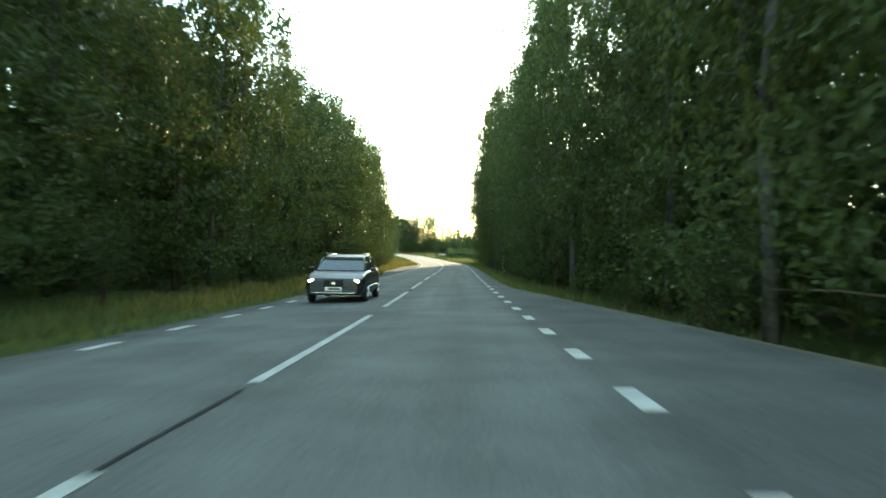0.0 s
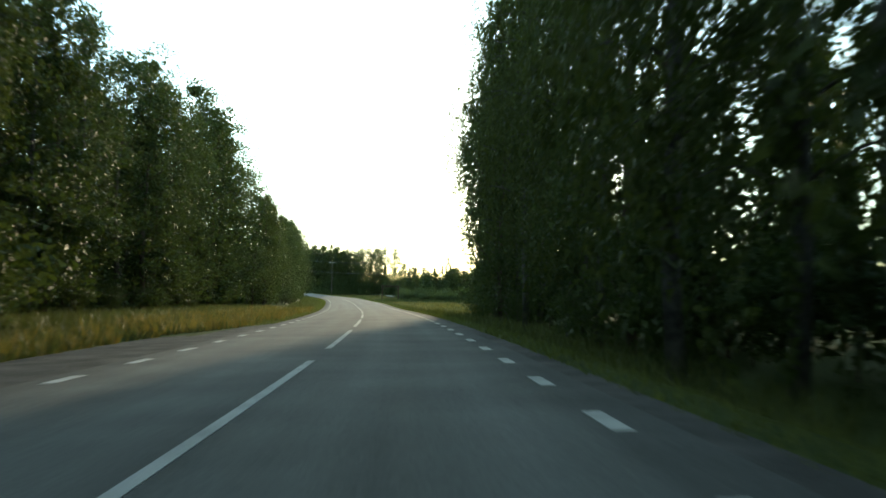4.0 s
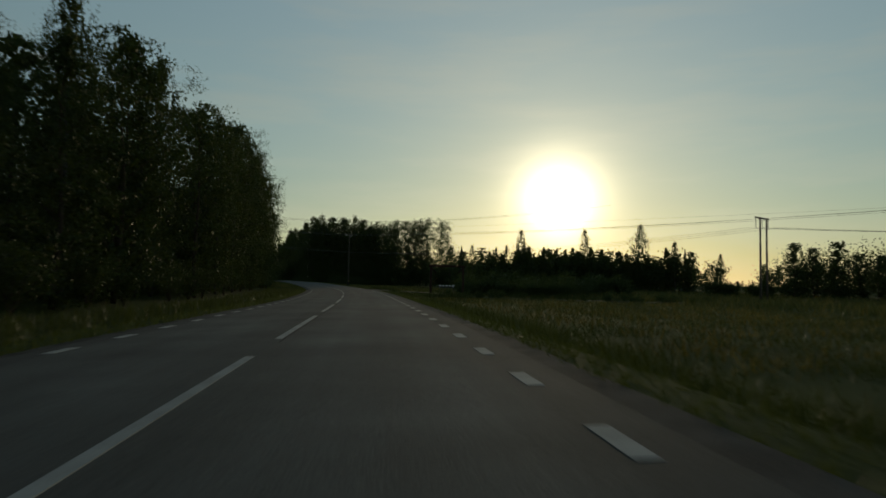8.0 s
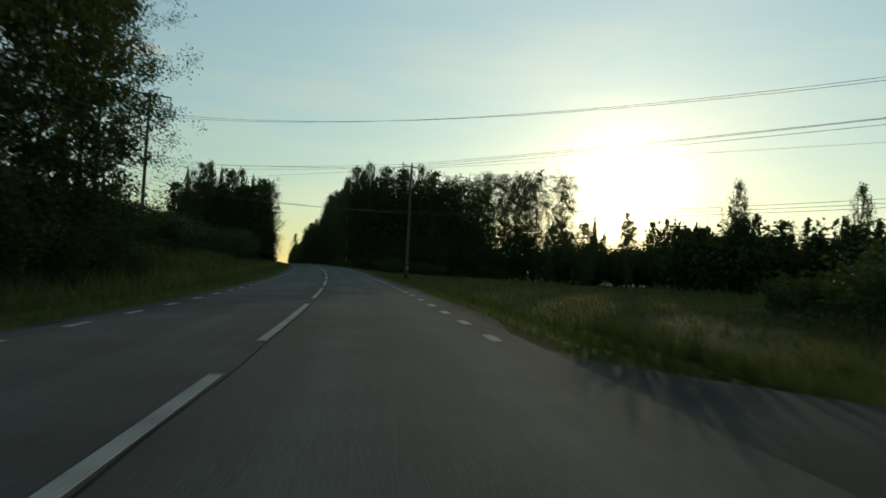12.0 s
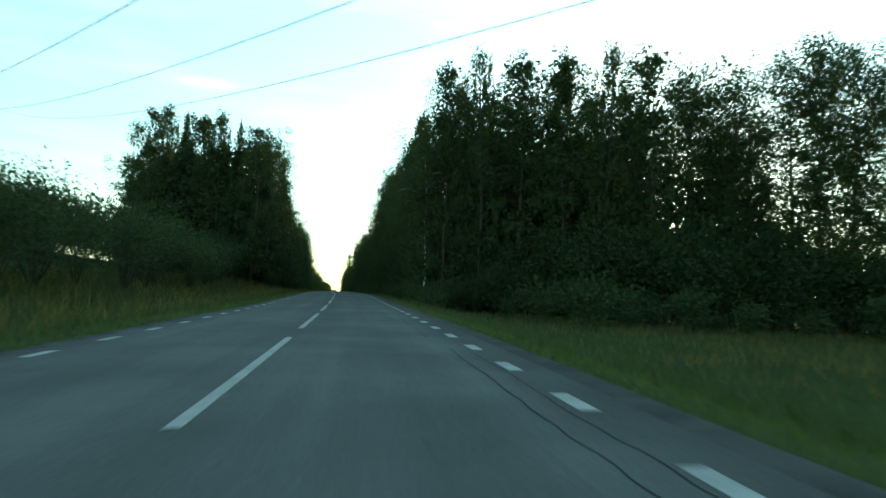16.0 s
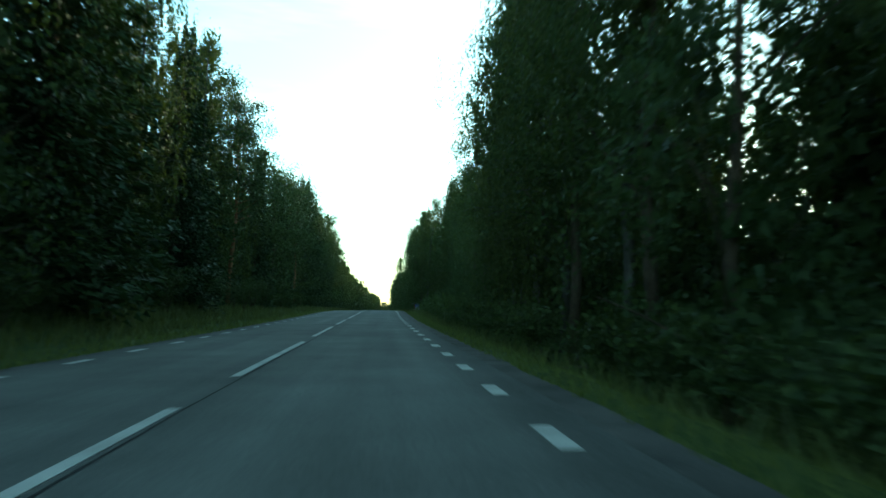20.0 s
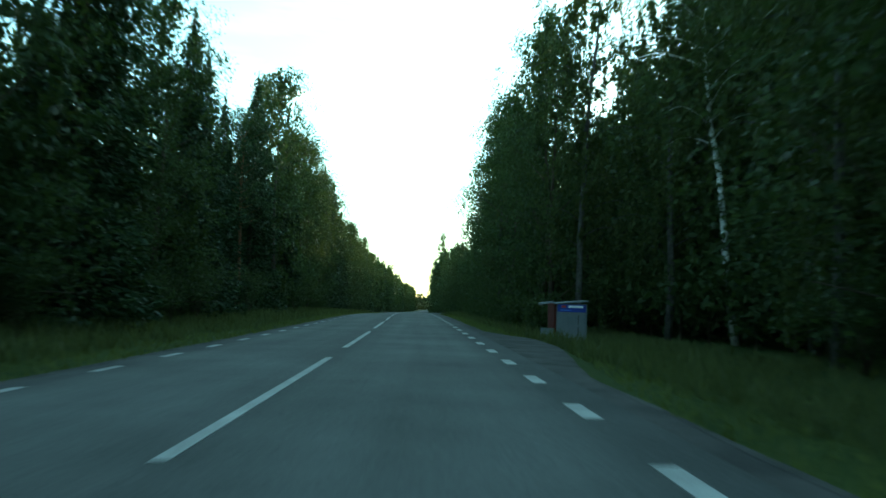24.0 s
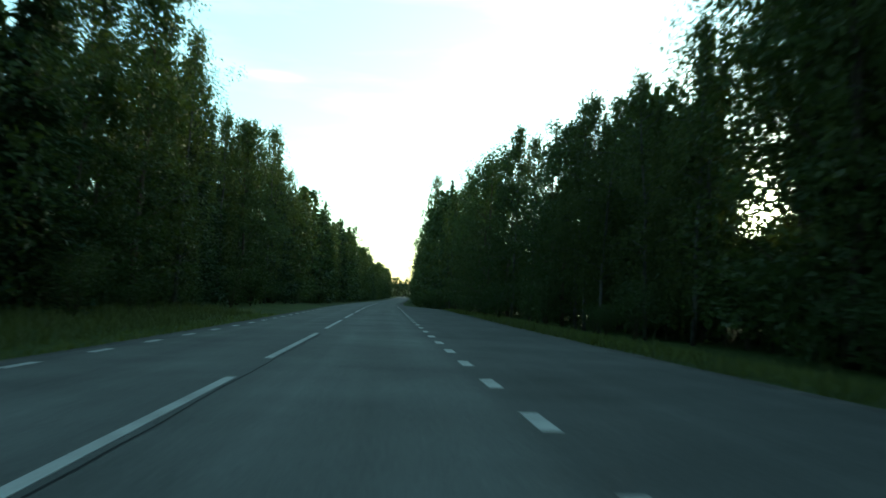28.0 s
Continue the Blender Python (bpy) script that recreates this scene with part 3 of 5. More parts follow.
def row_spots(s0, s1, off, step, mix, lo, hi, jit=0.8, end=None):
    """Places for joined woods: kind, s, offset, height. end: offset at s1, where the row slants."""
    names, s, got = mix.split(), s0, []
    while s < s1:
        o = off if end is None else off + (end - off) * (s - s0) / (s1 - s0)
        got.append((names[RNG.randrange(len(names))], s + RNG.uniform(-jit, jit), o + RNG.uniform(-jit, jit), RNG.uniform(lo, hi)))
        s += step * RNG.uniform(0.7, 1.3)
    return got


def thicket(name, label, spots, category="trees"):
    """Many trees too deep in the wood to tell apart, joined into one object."""
    mats = [BARK, BROAD_LEAF, SPRUCE_LEAF, BIRCH_LEAF, GREY_BARK]
    V, Q, slots, k = [], [], [], 0
    for kind, s, off, H in spots:
        (wood, leaf), bark, green = DEPTH[kind][RNG.randrange(len(DEPTH[kind]))]
        size, a = H / BASE_H[kind], RNG.uniform(0, 6.28)
        turn = np.array([[math.cos(a), -math.sin(a), 0], [math.sin(a), math.cos(a), 0], [0, 0, 1]]) * size
        foot = np.array(spot(s, off, -0.05))
        lv = np.asarray(leaf[0]) @ turn.T + foot
        sv, sf = tube([(0, 0, 0), (0, 0, BASE_H[kind] * 0.75)], [BASE_H[kind] * 0.011, BASE_H[kind] * 0.006], 5)
        tv = sv @ turn.T + foot
        V += [tv, lv]
        stem = [[v + k for v in f] for f in sf[:5]]
        k += len(tv)
        Q += stem
        Q += (np.asarray(leaf[1]) + k).tolist()
        slots += [mats.index(bark)] * len(stem) + [mats.index(green)] * len(leaf[1])
        k += len(lv)
    me = mesh_of(name, np.concatenate(V), Q, mats, False, slots)
    return tagged(new(name, me), label, category, kind="stuff")
# ---- the ground: one sheet to the horizon, under the road
cols = [-3500, -1500, -700, -300, -150, *OFF[1:-1], 150, 300, 700, 1500, 3500]
srow = np.concatenate([[-1800, -900, -400, -200, -100, -60], np.arange(-40, 700, 4.0), np.arange(700, 1000, 20.0), [1100, 1300, 1600, 2200, 3000, 4500]])
V = []
for s in srow:
    x, y, z = (float(v) for v in axis(s))
    h = float(heading(s))
    for o in cols:
        c = max(-70, min(70, o))
        over = o - c
        zz = z + float(land(s, max(-400, min(400, o))))
        if -4.3 < o < 4.4:
            zz -= 0.1
        if abs(o) > 4.9:
            zz += 0.12 * noise.noise((s * 0.13, o * 0.21, 0)) * min(1, (abs(o) - 4.9) / 3)
        V.append((x + c * math.cos(h) + over, y + c * math.sin(h), zz))
nc = len(cols)
F = [(i * nc + j, i * nc + j + 1, (i + 1) * nc + j + 1, (i + 1) * nc + j) for i in range(len(srow) - 1) for j in range(nc - 1)]
tagged(new("ground", mesh_of("ground", V, F, SOIL, True)), "grassy roadside land with fields and woodland floor", "ground", kind="structure")

# far wooded hills along the horizon
rng = np.random.default_rng(3)
ang = np.radians(np.linspace(-70, 75, 260))
rid = 9 + 12 * np.array([noise.noise((a * 4.0, 1.7, 0)) for a in ang]) + 3 * np.array([noise.noise((a * 40.0, 4.7, 0)) for a in ang])
V = [(-math.sin(a) * r, math.cos(a) * r + 300, z) for r, up in ((2600, 0), (2800, 1), (3100, 1), (3300, 0)) for a, z in zip(ang, (-20 + up * (26 + rid)))]
n = len(ang)
F = [(k * n + i, k * n + i + 1, (k + 1) * n + i + 1, (k + 1) * n + i) for k in range(3) for i in range(n - 1)]
HILL = surface("far_forest", (0.012, 0.022, 0.014), (0.03, 0.045, 0.024), rough=1.0, scale=0.01, fine=0.15, bump=0)
tagged(new("backdrop", mesh_of("backdrop", V, F, HILL)), "distant low wooded hills on the horizon", "hills", kind="structure")


def ribbon(name, s0, s1, a, b, mat, step=2.0, up=0.0, thick=0.12, cuts=1, wobble=0.0, on_land=False):
    """A strip of paving between two offsets (numbers, or functions of s), with a skirt."""
    ss = np.arange(s0, s1 + 1e-6, step)
    V, F, U = [], [], []
    n = cuts + 3
    for s in ss:
        wa, wb = (wobble * noise.noise((s * 0.3, 7.0, k)) for k in (0, 9))
        oa, ob_ = (a(s) if callable(a) else a) + wa, (b(s) if callable(b) else b) + wb
        offs = [oa + (ob_ - oa) * k / cuts for k in range(cuts + 1)]
        for o in (offs[0], *offs, offs[-1]):
            V.append(tuple(spot(s, o, up, not on_land)))
            U.append((o, s))
        V[-1] = (*V[-1][:2], V[-1][2] - thick)
        V[-n] = (*V[-n][:2], V[-n][2] - thick)
    for i in range(len(ss) - 1):
        for j in range(n - 1):
            F.append((i * n + j, i * n + j + 1, (i + 1) * n + j + 1, (i + 1) * n + j))
    me = mesh_of(name, V, F, mat)
    layer = me.uv_layers.new(name="lane")
    index = np.zeros(len(me.loops), int)
    me.loops.foreach_get("vertex_index", index)
    layer.data.foreach_set("uv", np.array(U, float)[index].ravel())
    return new(name, me)


def ease(s, s0, s1):
    u = min(1, max(0, (s - s0) / (s1 - s0)))
    return u * u * (3 - 2 * u)


def layby_edge(s):
    return 4.0 + (1.2 * ease(s, 606.2, 608.2) + 2.5 * ease(s, 607, 624)) * (1 - ease(s, 690, 720))


def bay_gravel(s):
    """Outer edge of the gravel beside the lay-by's asphalt."""
    return 4.3 + (1.5 * ease(s, 601, 611) + 2.35 * ease(s, 607, 624)) * (1 - ease(s, 690, 720))


def stop_edge(s):
    return 4.5 - 0.52 * ease(s, 248, 253) * (1 - ease(s, 272, 277))


def turnout_edge(s):
    return 3.95 + 2.6 * ease(-s, -42, -4)


def pull_in(s):
    return -4.2 - 2.3 * ease(s, 52, 82) * (1 - ease(s, 108, 124))


def road_edge(s):
    return max(4.0, layby_edge(s), turnout_edge(s))


road = tagged(ribbon("road", -400, 1400, -3.75, road_edge, ASPHALT, step=1.0, cuts=6), "worn grey two-lane asphalt country road with a turnout and a lay-by", "road", kind="structure")
tagged(ribbon("road_shoulder", -400, 1400, pull_in, -3.7, GRAVEL, up=-0.035, cuts=2, wobble=0.1), "narrow gravel shoulder with a pull-in beside the asphalt", "shoulder", kind="structure")
tagged(ribbon("road_shoulder", -400, 1400, 3.95, stop_edge, GRAVEL, up=-0.035, cuts=2, wobble=0.1), "narrow gravel shoulder beside the asphalt", "shoulder", kind="structure")
tagged(ribbon("layby_shoulder", 600, 722, lambda s: layby_edge(s) - 0.12, bay_gravel, GRAVEL, step=0.5, up=-0.03, cuts=2, wobble=0.12), "dark gravel between the lay-by and the grass", "shoulder", kind="structure")
tagged(ribbon("turnout_edge", -60, 40, lambda s: turnout_edge(s) - 0.1, lambda s: turnout_edge(s) + 0.22, surface("sandy_edge", (0.06, 0.052, 0.036), (0.15, 0.125, 0.085), rough=0.95, scale=0.8, fine=30, bump=0.6, depth=0.015), up=-0.02, cuts=1, wobble=0.12), "worn sandy edge of the asphalt", "shoulder", kind="structure")


# a side road that joins from the field, on a low fill across the ditch
def side_strip(name, half, mats, label):
    V, F, slots = [], [], []
    us = np.linspace(0, 1, 44) ** 1.5
    ks = (-1, -0.94, -0.5, 0, 0.5, 0.94, 1)
    for u in us:
        o = 3.75 + 44 * u
        flare = 5.0 * (1 - min(1, (o - 3.75) / 7.5)) ** 2
        c = 262.3 - 0.10 * (o - 4)
        w = ease(o, 4.0, 26)
        for k in ks:
            s = c + k * (half + flare)
            top = spot(s, o, 0.06)
            top.z = (1 - w) * (spot(s, 4.0, -0.012, True).z - 0.01 * (o - 4)) + w * top.z
            if abs(k) == 1:
                foot = spot(c + k * (half + flare + 1.2), o, -0.05)
                top = foot if o > 3.95 else top
            V.append(tuple(top))
    n = len(ks)
    for i in range(len(us) - 1):
        for j in range(n - 1):
            F.append((i * n + j + 1, i * n + j, (i + 1) * n + j, (i + 1) * n + j + 1))
            slots.append(1 if j in (0, n - 2) else 0)
    return tagged(new(name, mesh_of(name, V, F, mats, False, slots)), label, "road", kind="structure")


side_strip("side_road", 3.4, [surface("old_asphalt", (0.035, 0.036, 0.033), (0.075, 0.076, 0.07), rough=0.95, scale=0.5, fine=40, bump=0.5, depth=0.012), SOIL], "narrow asphalt side road joining from the field")


# the gravel in front of the bus shelter
def pad_edge(s):
    return 4.45 + 1.6 * ease(s, 538, 551) * (1 - ease(s, 552, 559)) + 0.2 * noise.noise((s * 0.5, 3.0, 0))


V, F, rows = [], [], np.arange(533, 561.1, 1.0)
for s in rows:
    for k in range(7):
        o = 3.95 + (pad_edge(s) - 3.95) * k / 6
        top = spot(s, o, 0.035 + 0.1 * ease(o, 4.4, 6.5) - (0.3 if k == 6 else 0))
        V.append((*top[:2], spot(s, o, -0.004, True).z if k == 0 else top.z))
F = [(i * 7 + j, i * 7 + j + 1, (i + 1) * 7 + j + 1, (i + 1) * 7 + j) for i in range(len(rows) - 1) for j in range(6)]
tagged(new("gravel_pad", mesh_of("gravel_pad", V, F, GRAVEL, True)), "worn gravel patch in front of the bus shelter", "gravel", kind="structure")

# ---- road marks
EDGE_S = (0, 80, 130, 170, 240, 294, 372, 417, 440, 463, 519, 560, 596, 618)
EDGE_P = (2.47, 2.8, 3.25, 3.6, 4.25, 4.5, 4.65, 4.6, 4.75, 5.25, 5.7, 5.8, 6.1, 6.3)
edge_mesh = mesh_of("edge_dash", *(lambda v: (v, [[0, 1, 2, 3], [4, 7, 6, 5], [0, 4, 5, 1], [1, 5, 6, 2], [2, 6, 7, 3], [3, 7, 4, 0]]))(
    [(x, y, z) for z in (0.004, -0.01) for x, y in ((-0.095, -0.5), (0.095, -0.5), (0.095, 0.5), (-0.095, 0.5))]), PAINT)


def lay_on_road(ob, s, off):
    h = float(heading(s))
    a, b, c = spot(s - 0.5, off, 0.003, True), spot(s + 0.5, off, 0.003, True), spot(s, off + 0.5, 0.003, True)
    mid = (a + b) / 2
    y = (b - a).normalized()
    x = (c - mid).normalized()
    z = x.cross(y).normalized()
    ob.matrix_basis = Matrix((( *(y.cross(z)), 0), (*y, 0), (*z, 0), (0, 0, 0, 1))).transposed()
    ob.matrix_basis.translation = mid


marks = new("edge_line")
tagged(marks, "dashed white edge lines along both sides of the road", "road marking", kind="structure")
tail = []
for side, half in ((1, HALF_R), (-1, HALF_L)):
    for k in range(-14, 236):
        s = 3.0 * k + float(np.interp(3.0 * k, EDGE_S, EDGE_P)) + 0.5 + (0 if side > 0 else 1.3)
        if side > 0 and 256 < s < 269:
            continue
        if s < 640 and (side > 0 or s < 250):
            ob = new("edge_dash", edge_mesh)
            ob.parent = marks
            lay_on_road(ob, s, side * half)
        else:
            tail.append((s, side * half))
V, F = [], []
for s, o in tail:
    i = len(V)
    V += [tuple(spot(s + ds, o + do, 0.007, True)) for ds, do in ((-0.5, -0.09), (-0.5, 0.09), (0.5, 0.09), (0.5, -0.09))]
    F.append((i, i + 1, i + 2, i + 3))
far_marks = tagged(new("edge_dash", mesh_of("edge_dash", V, F, PAINT)), kind="stuff")
far_marks.parent = marks
centre = new("centre_line")
tagged(centre, "long white dashes along the middle of the road", "road marking", kind="structure")
for k in range(-3, 62):
    s0 = 6.74 + 12 * k
    V, F = [], []
    for i in range(7):
        s = s0 + 9 * i / 6
        V += [tuple(spot(s, o, up, True)) for o, up in ((-0.065, -0.01), (-0.065, 0.008), (0.065, 0.008), (0.065, -0.01))]
    for i in range(6):
        F += [(4 * i + j, 4 * i + j + 1, 4 * i + j + 5, 4 * i + j + 4) for j in range(3)]
    ob = new("centre_dash", mesh_of("centre_dash", V, F, PAINT))
    ob.parent = centre

# tar joints and cracks in the asphalt
TAR = surface("tar", (0.02, 0.02, 0.02), (0.045, 0.045, 0.044), rough=0.95, scale=2, fine=20, bump=0.2, depth=0.003)


def crack(s0, s1, off, width, drift):
    V, F = [], []
    ss = np.arange(s0, s1, 0.4)
    for s in ss:
        o = off + drift * noise.noise((s * 0.35, off * 3, 0)) + 0.5 * drift * noise.noise((s * 1.7, off, 3))
        w = width * (0.6 + 0.6 * abs(noise.noise((s * 0.8, 5, off))))
        V += [tuple(spot(s, o - w / 2, 0.005, True)), tuple(spot(s, o + w / 2, 0.005, True))]
    for i in range(len(ss) - 1):
        F.append((2 * i, 2 * i + 1, 2 * i + 3, 2 * i + 2))
    ob = new("tar_joint", mesh_of("tar_joint", V, F, TAR))
    ob.parent = road
    return ob


crack(-20, 6.5, 0.0, 0.06, 0.03)
crack(28.5, 34.5, 0.02, 0.09, 0.03)
crack(186, 330, 0.12, 0.04, 0.03)
crack(345, 352, 0.12, 0.035, 0.04)
crack(440, 480, 0.13, 0.04, 0.03)
crack(560, 640, 0.13, 0.035, 0.04)
for s0, s1, o, w in ((300, 309, 2.9, 0.017), (313, 331, 2.95, 0.019), (334, 352, 2.85, 0.022), (350.5, 362, 2.98, 0.025), (364, 375, 2.9, 0.019), (378, 399, 2.95, 0.022), (402, 420, 2.9, 0.017),
                     (318, 327, 3.35, 0.014), (341, 350, 3.4, 0.017), (352, 361, 3.3, 0.022), (381, 400, 3.35, 0.017), (344, 352, 3.8, 0.014), (384, 408, 3.75, 0.014), (37, 52, 2.95, 0.011), (60, 71, 3.1, 0.011)):
    crack(s0, s1, o, w * 0.7, 0.09)

# tyre marks where cars swing into the lay-by
for o0, o1 in ((1.0, 1.6), (2.6, 5.2)):
    V, F = [], []
    ss = np.arange(594, 622, 0.7)
    for s in ss:
        o = o0 + (o1 - o0) * ease(s, 594, 622)
        V += [tuple(spot(s, o - 0.08, 0.011, True)), tuple(spot(s, o + 0.08, 0.011, True))]
    F = [(2 * i, 2 * i + 1, 2 * i + 3, 2 * i + 2) for i in range(len(ss) - 1)]
    ob = new("tyre_mark", mesh_of("tyre_mark", V, F, surface("tyre_rubber", (0.066, 0.067, 0.063), (0.118, 0.119, 0.112), rough=0.97, scale=1.0, fine=30, bump=0.2, depth=0.003)))
    ob.parent = road


# ---- woods
def edge_wood(side, s0, s1, front, mix, lo, hi, step=4.2, end=None, low=2.4, dip=()):
    """The front trees and bushes of a wood, each a thing of its own; dip: stretches (s0, s1, factor) of lower trees."""
    s = s0
    names = mix.split()
    while s < s1:
        o = front if end is None else front + (end - front) * (s - s0) / (s1 - s0)
        plant(names[RNG.randrange(len(names))], s + RNG.uniform(-0.8, 0.8), side * (o + RNG.uniform(-0.8, 1.0)), RNG.uniform(lo, hi) * min([k for a, b, k in dip if a < s < b], default=1))
        if RNG.random() < low / 3:
            plant("bush", s + RNG.uniform(-1.5, 1.5), side * (max(o - 1.5, 8.0) + RNG.uniform(-0.4, 0.5)), RNG.uniform(1.4, 3.0))
        s += step * RNG.uniform(0.75, 1.25)


def deep_wood(label, side, s0, s1, front, lo, hi, rows=3, mix="back back backb backs", gap=4.4, low=True, dip=()):
    """The joined depth of a wood; dip: stretches (s0, s1, factor) of lower growth."""
    spots = []
    for d in range(rows):
        spots += row_spots(s0, s1, side * (front + 3.6 + 4.2 * d), gap, mix, lo, hi, 1.6)
    if low:
        spots += row_spots(s0, s1, side * (front + 0.8), 2.2, "low", 2.0, 4.2, 0.7)
        spots += row_spots(s0, s1, side * (front + 5.0), 3.0, "low", 2.5, 5.0, 1.0)
    for a, b, k in dip:
        spots = [(n, s, o, h * k if a < s < b else h) for n, s, o, h in spots]
    thicket("forest_depth", label, spots)


DARK = "dark depth of mixed wood behind the roadside trees"
edge_wood(-1, -6, 106, 10.2, "birch birch broad broad", 15, 18.5, 4.4)
deep_wood(DARK, -1, -10, 112, 10.6, 14, 17, 3)
edge_wood(-1, 110, 148, 14.6, "birch broad broad broad", 15, 17.5, 4.2)
edge_wood(-1, 150, 168, 14.4, "broad broad birch broad", 18, 20.5, 3.6)
deep_wood(DARK, -1, 110, 172, 16, 15, 17.5, 2)
edge_wood(-1, 168, 175, 11.2, "broad birch", 13, 14.5, 3.6)
edge_wood(-1, 177, 187, 11.2, "broad birch broad", 12, 13, 3.8)
edge_wood(-1, 189, 202, 11.0, "broad broad birch", 10.3, 11.5, 3.8)
plant("birch", 205, -11.6, 14.2)
edge_wood(-1, 208, 246, 11.0, "broad birch broad broad", 12.8, 15.2, 4.0)
edge_wood(-1, 248, 288, 11.4, "broad broad birch", 15, 18.5, 4.0)
deep_wood(DARK, -1, 172, 208, 12, 8, 10, 3)
deep_wood(DARK, -1, 208, 246, 12, 11, 13, 3)
edge_wood(-1, 290, 301, 11.2, "broad birch broad", 13.5, 16, 3.6)
deep_wood(DARK, -1, 246, 299, 12.5, 11, 14, 3)
edge_wood(-1, 443, 470, 9.6, "spruce broad birch spruce broad", 19, 22, 4.0)
edge_wood(-1, 471, 492, 10.2, "spruce spruce broad birch", 16.5, 19.5, 4.2)
edge_wood(-1, 642, 700, 10.0, "broad birch broad birch spruce", 13.5, 16.5, 4.2)
edge_wood(-1, 494, 588, 9.7, "spruce birch broad spruce pine broad", 16, 20, 4.1, dip=((490, 536, 0.82), (552, 578, 0.84)))
edge_wood(-1, 590, 640, 10.9, "spruce birch broad birch", 17, 20, 4.3)
deep_wood(DARK, -1, 446, 700, 11.5, 15, 18, 3, "back backs backb backs", dip=((504, 535, 0.85), (545, 620, 0.84)))
edge_wood(1, -6, 40, 10.2, "birch birch broad birch", 17, 21, 4.4, 8.4, low=0.6)
edge_wood(1, 42, 78, 8.0, "birch birch broad birch", 19, 22, 4.2, low=0.6)
edge_wood(1, 79, 90, 8.4, "birch white birch", 17, 20, 3.6, low=0.6)
deep_wood(DARK, 1, 78, 98, 10.5, 6, 9.5, 3, "back backb", 3.4)
for s, off, H in ((81, 12.5, 14), (84.5, 23, 13), (89, 24, 15), (82.5, 18.5, 14), (88, 19.5, 15)):
    plant("aspen", s, off, H)
edge_wood(1, 90, 128, 8.2, "birch birch broad birch", 19, 22, 4.2, low=0.6)
edge_wood(1, 130, 142, 9.0, "birch birch broad", 18, 20, 3.8, 11.0)
edge_wood(1, 144, 166, 13.4, "birch broad broad birch", 17, 20, 3.6, 15.9)
for s, off, H in ((113, 8.7, 21.5), (126, 8.9, 21.5)):
    plant("birch", s, off, H)
deep_wood(DARK, 1, -10, 52, 9.5, 14, 18, 3)
deep_wood(DARK, 1, 52, 79, 9.0, 10, 13.5, 3)
thicket("forest_depth", "low growth in the open part of the wood", row_spots(79, 98, 10.5, 1.6, "low", 0.8, 1.8, 0.6) + row_spots(79, 98, 14, 1.8, "low", 1.0, 2.0, 0.8))
deep_wood("thin birch wood with meadow light behind it", 1, 98, 142, 9.5, 8, 11, 2, "backb back backb", 4.6)
edge_wood(1, 415, 456, 9.0, "birch broad birch broad", 19, 22.5, 4.0, low=0.6)
edge_wood(1, 458, 482, 8.6, "birch broad birch aspen", 19, 22, 3.2, 9.7, low=0.6)
edge_wood(1, 484, 514, 12.0, "broad broad birch", 12, 15, 4.4)
edge_wood(1, 520, 547, 13.4, "birch broad birch", 18, 21, 4.2)
edge_wood(1, 550, 566, 17.0, "birch broad", 18, 21, 4.2)
edge_wood(1, 566, 590, 8.8, "birch broad birch", 15, 20, 4.2, low=0.8)
edge_wood(1, 592, 615, 12.2, "birch birch broad", 18, 21, 3.4)
edge_wood(1, 619, 634, 18.0, "birch birch broad", 18, 20, 3.2, 12.8)
for k, (s, off, H) in enumerate(((632, 12.8, 20), (634.5, 13.4, 19), (636, 15.6, 18), (640, 17.8, 18), (643, 20.2, 17), (661, 17, 15), (650, 25.5, 16), (653, 28.5, 16))):
    plant(("birch", "broad", "birch", "birch")[k % 4], s, off, H)
for s, off, H in ((636, 14.5, 19), (641, 21, 18), (648, 24, 17), (672, 26, 17)):
    plant("birch", s, off, H)
for s, off in ((694, 30), (697, 34), (700, 28), (703, 36)):
    plant("white", s, off, 18)
edge_wood(1, 643.5, 664, 12.6, "birch broad birch", 10.5, 13, 3.0)
thicket("forest_depth", "young growth under the birches by the lay-by", row_spots(612, 657, 14.6, 1.1, "young low", 3.2, 4.1, 0.6) + row_spots(612, 660, 19.5, 1.2, "young", 4.4, 5.6, 0.8) + row_spots(612, 664, 25, 1.5, "young back", 6, 7.2, 1.0) + row_spots(612, 672, 31, 2.0, "back", 8, 9.2, 1.0))
edge_wood(1, 666, 705, 11.5, "birch broad birch", 12, 15.5, 4.0)
deep_wood(DARK, 1, 412, 460, 11, 13, 17, 4, "back backb backs", 4.4)
deep_wood("thin birch wood with the evening sky behind it", 1, 460, 484, 11, 8, 12, 3, "backb back", 3.8)
deep_wood(DARK, 1, 482, 514, 13, 8, 11, 3, "back backb backs", 4.4)
deep_wood(DARK, 1, 514, 592, 13.5, 11, 15, 4, "back backb backs", 4.4, dip=((552, 592, 1.25),))
deep_wood("birches behind the parking sign", 1, 628, 635, 12.0, 12, 15.5, 1, "backb back", 3.0, False)
deep_wood("open birch wood with the low sun behind it", 1, 592, 612, 13.5, 10, 14, 3, "back backb", 3.6)
deep_wood("birch wood further along the lay-by", 1, 666, 705, 13, 9, 12, 3, "backb back", 4.4)

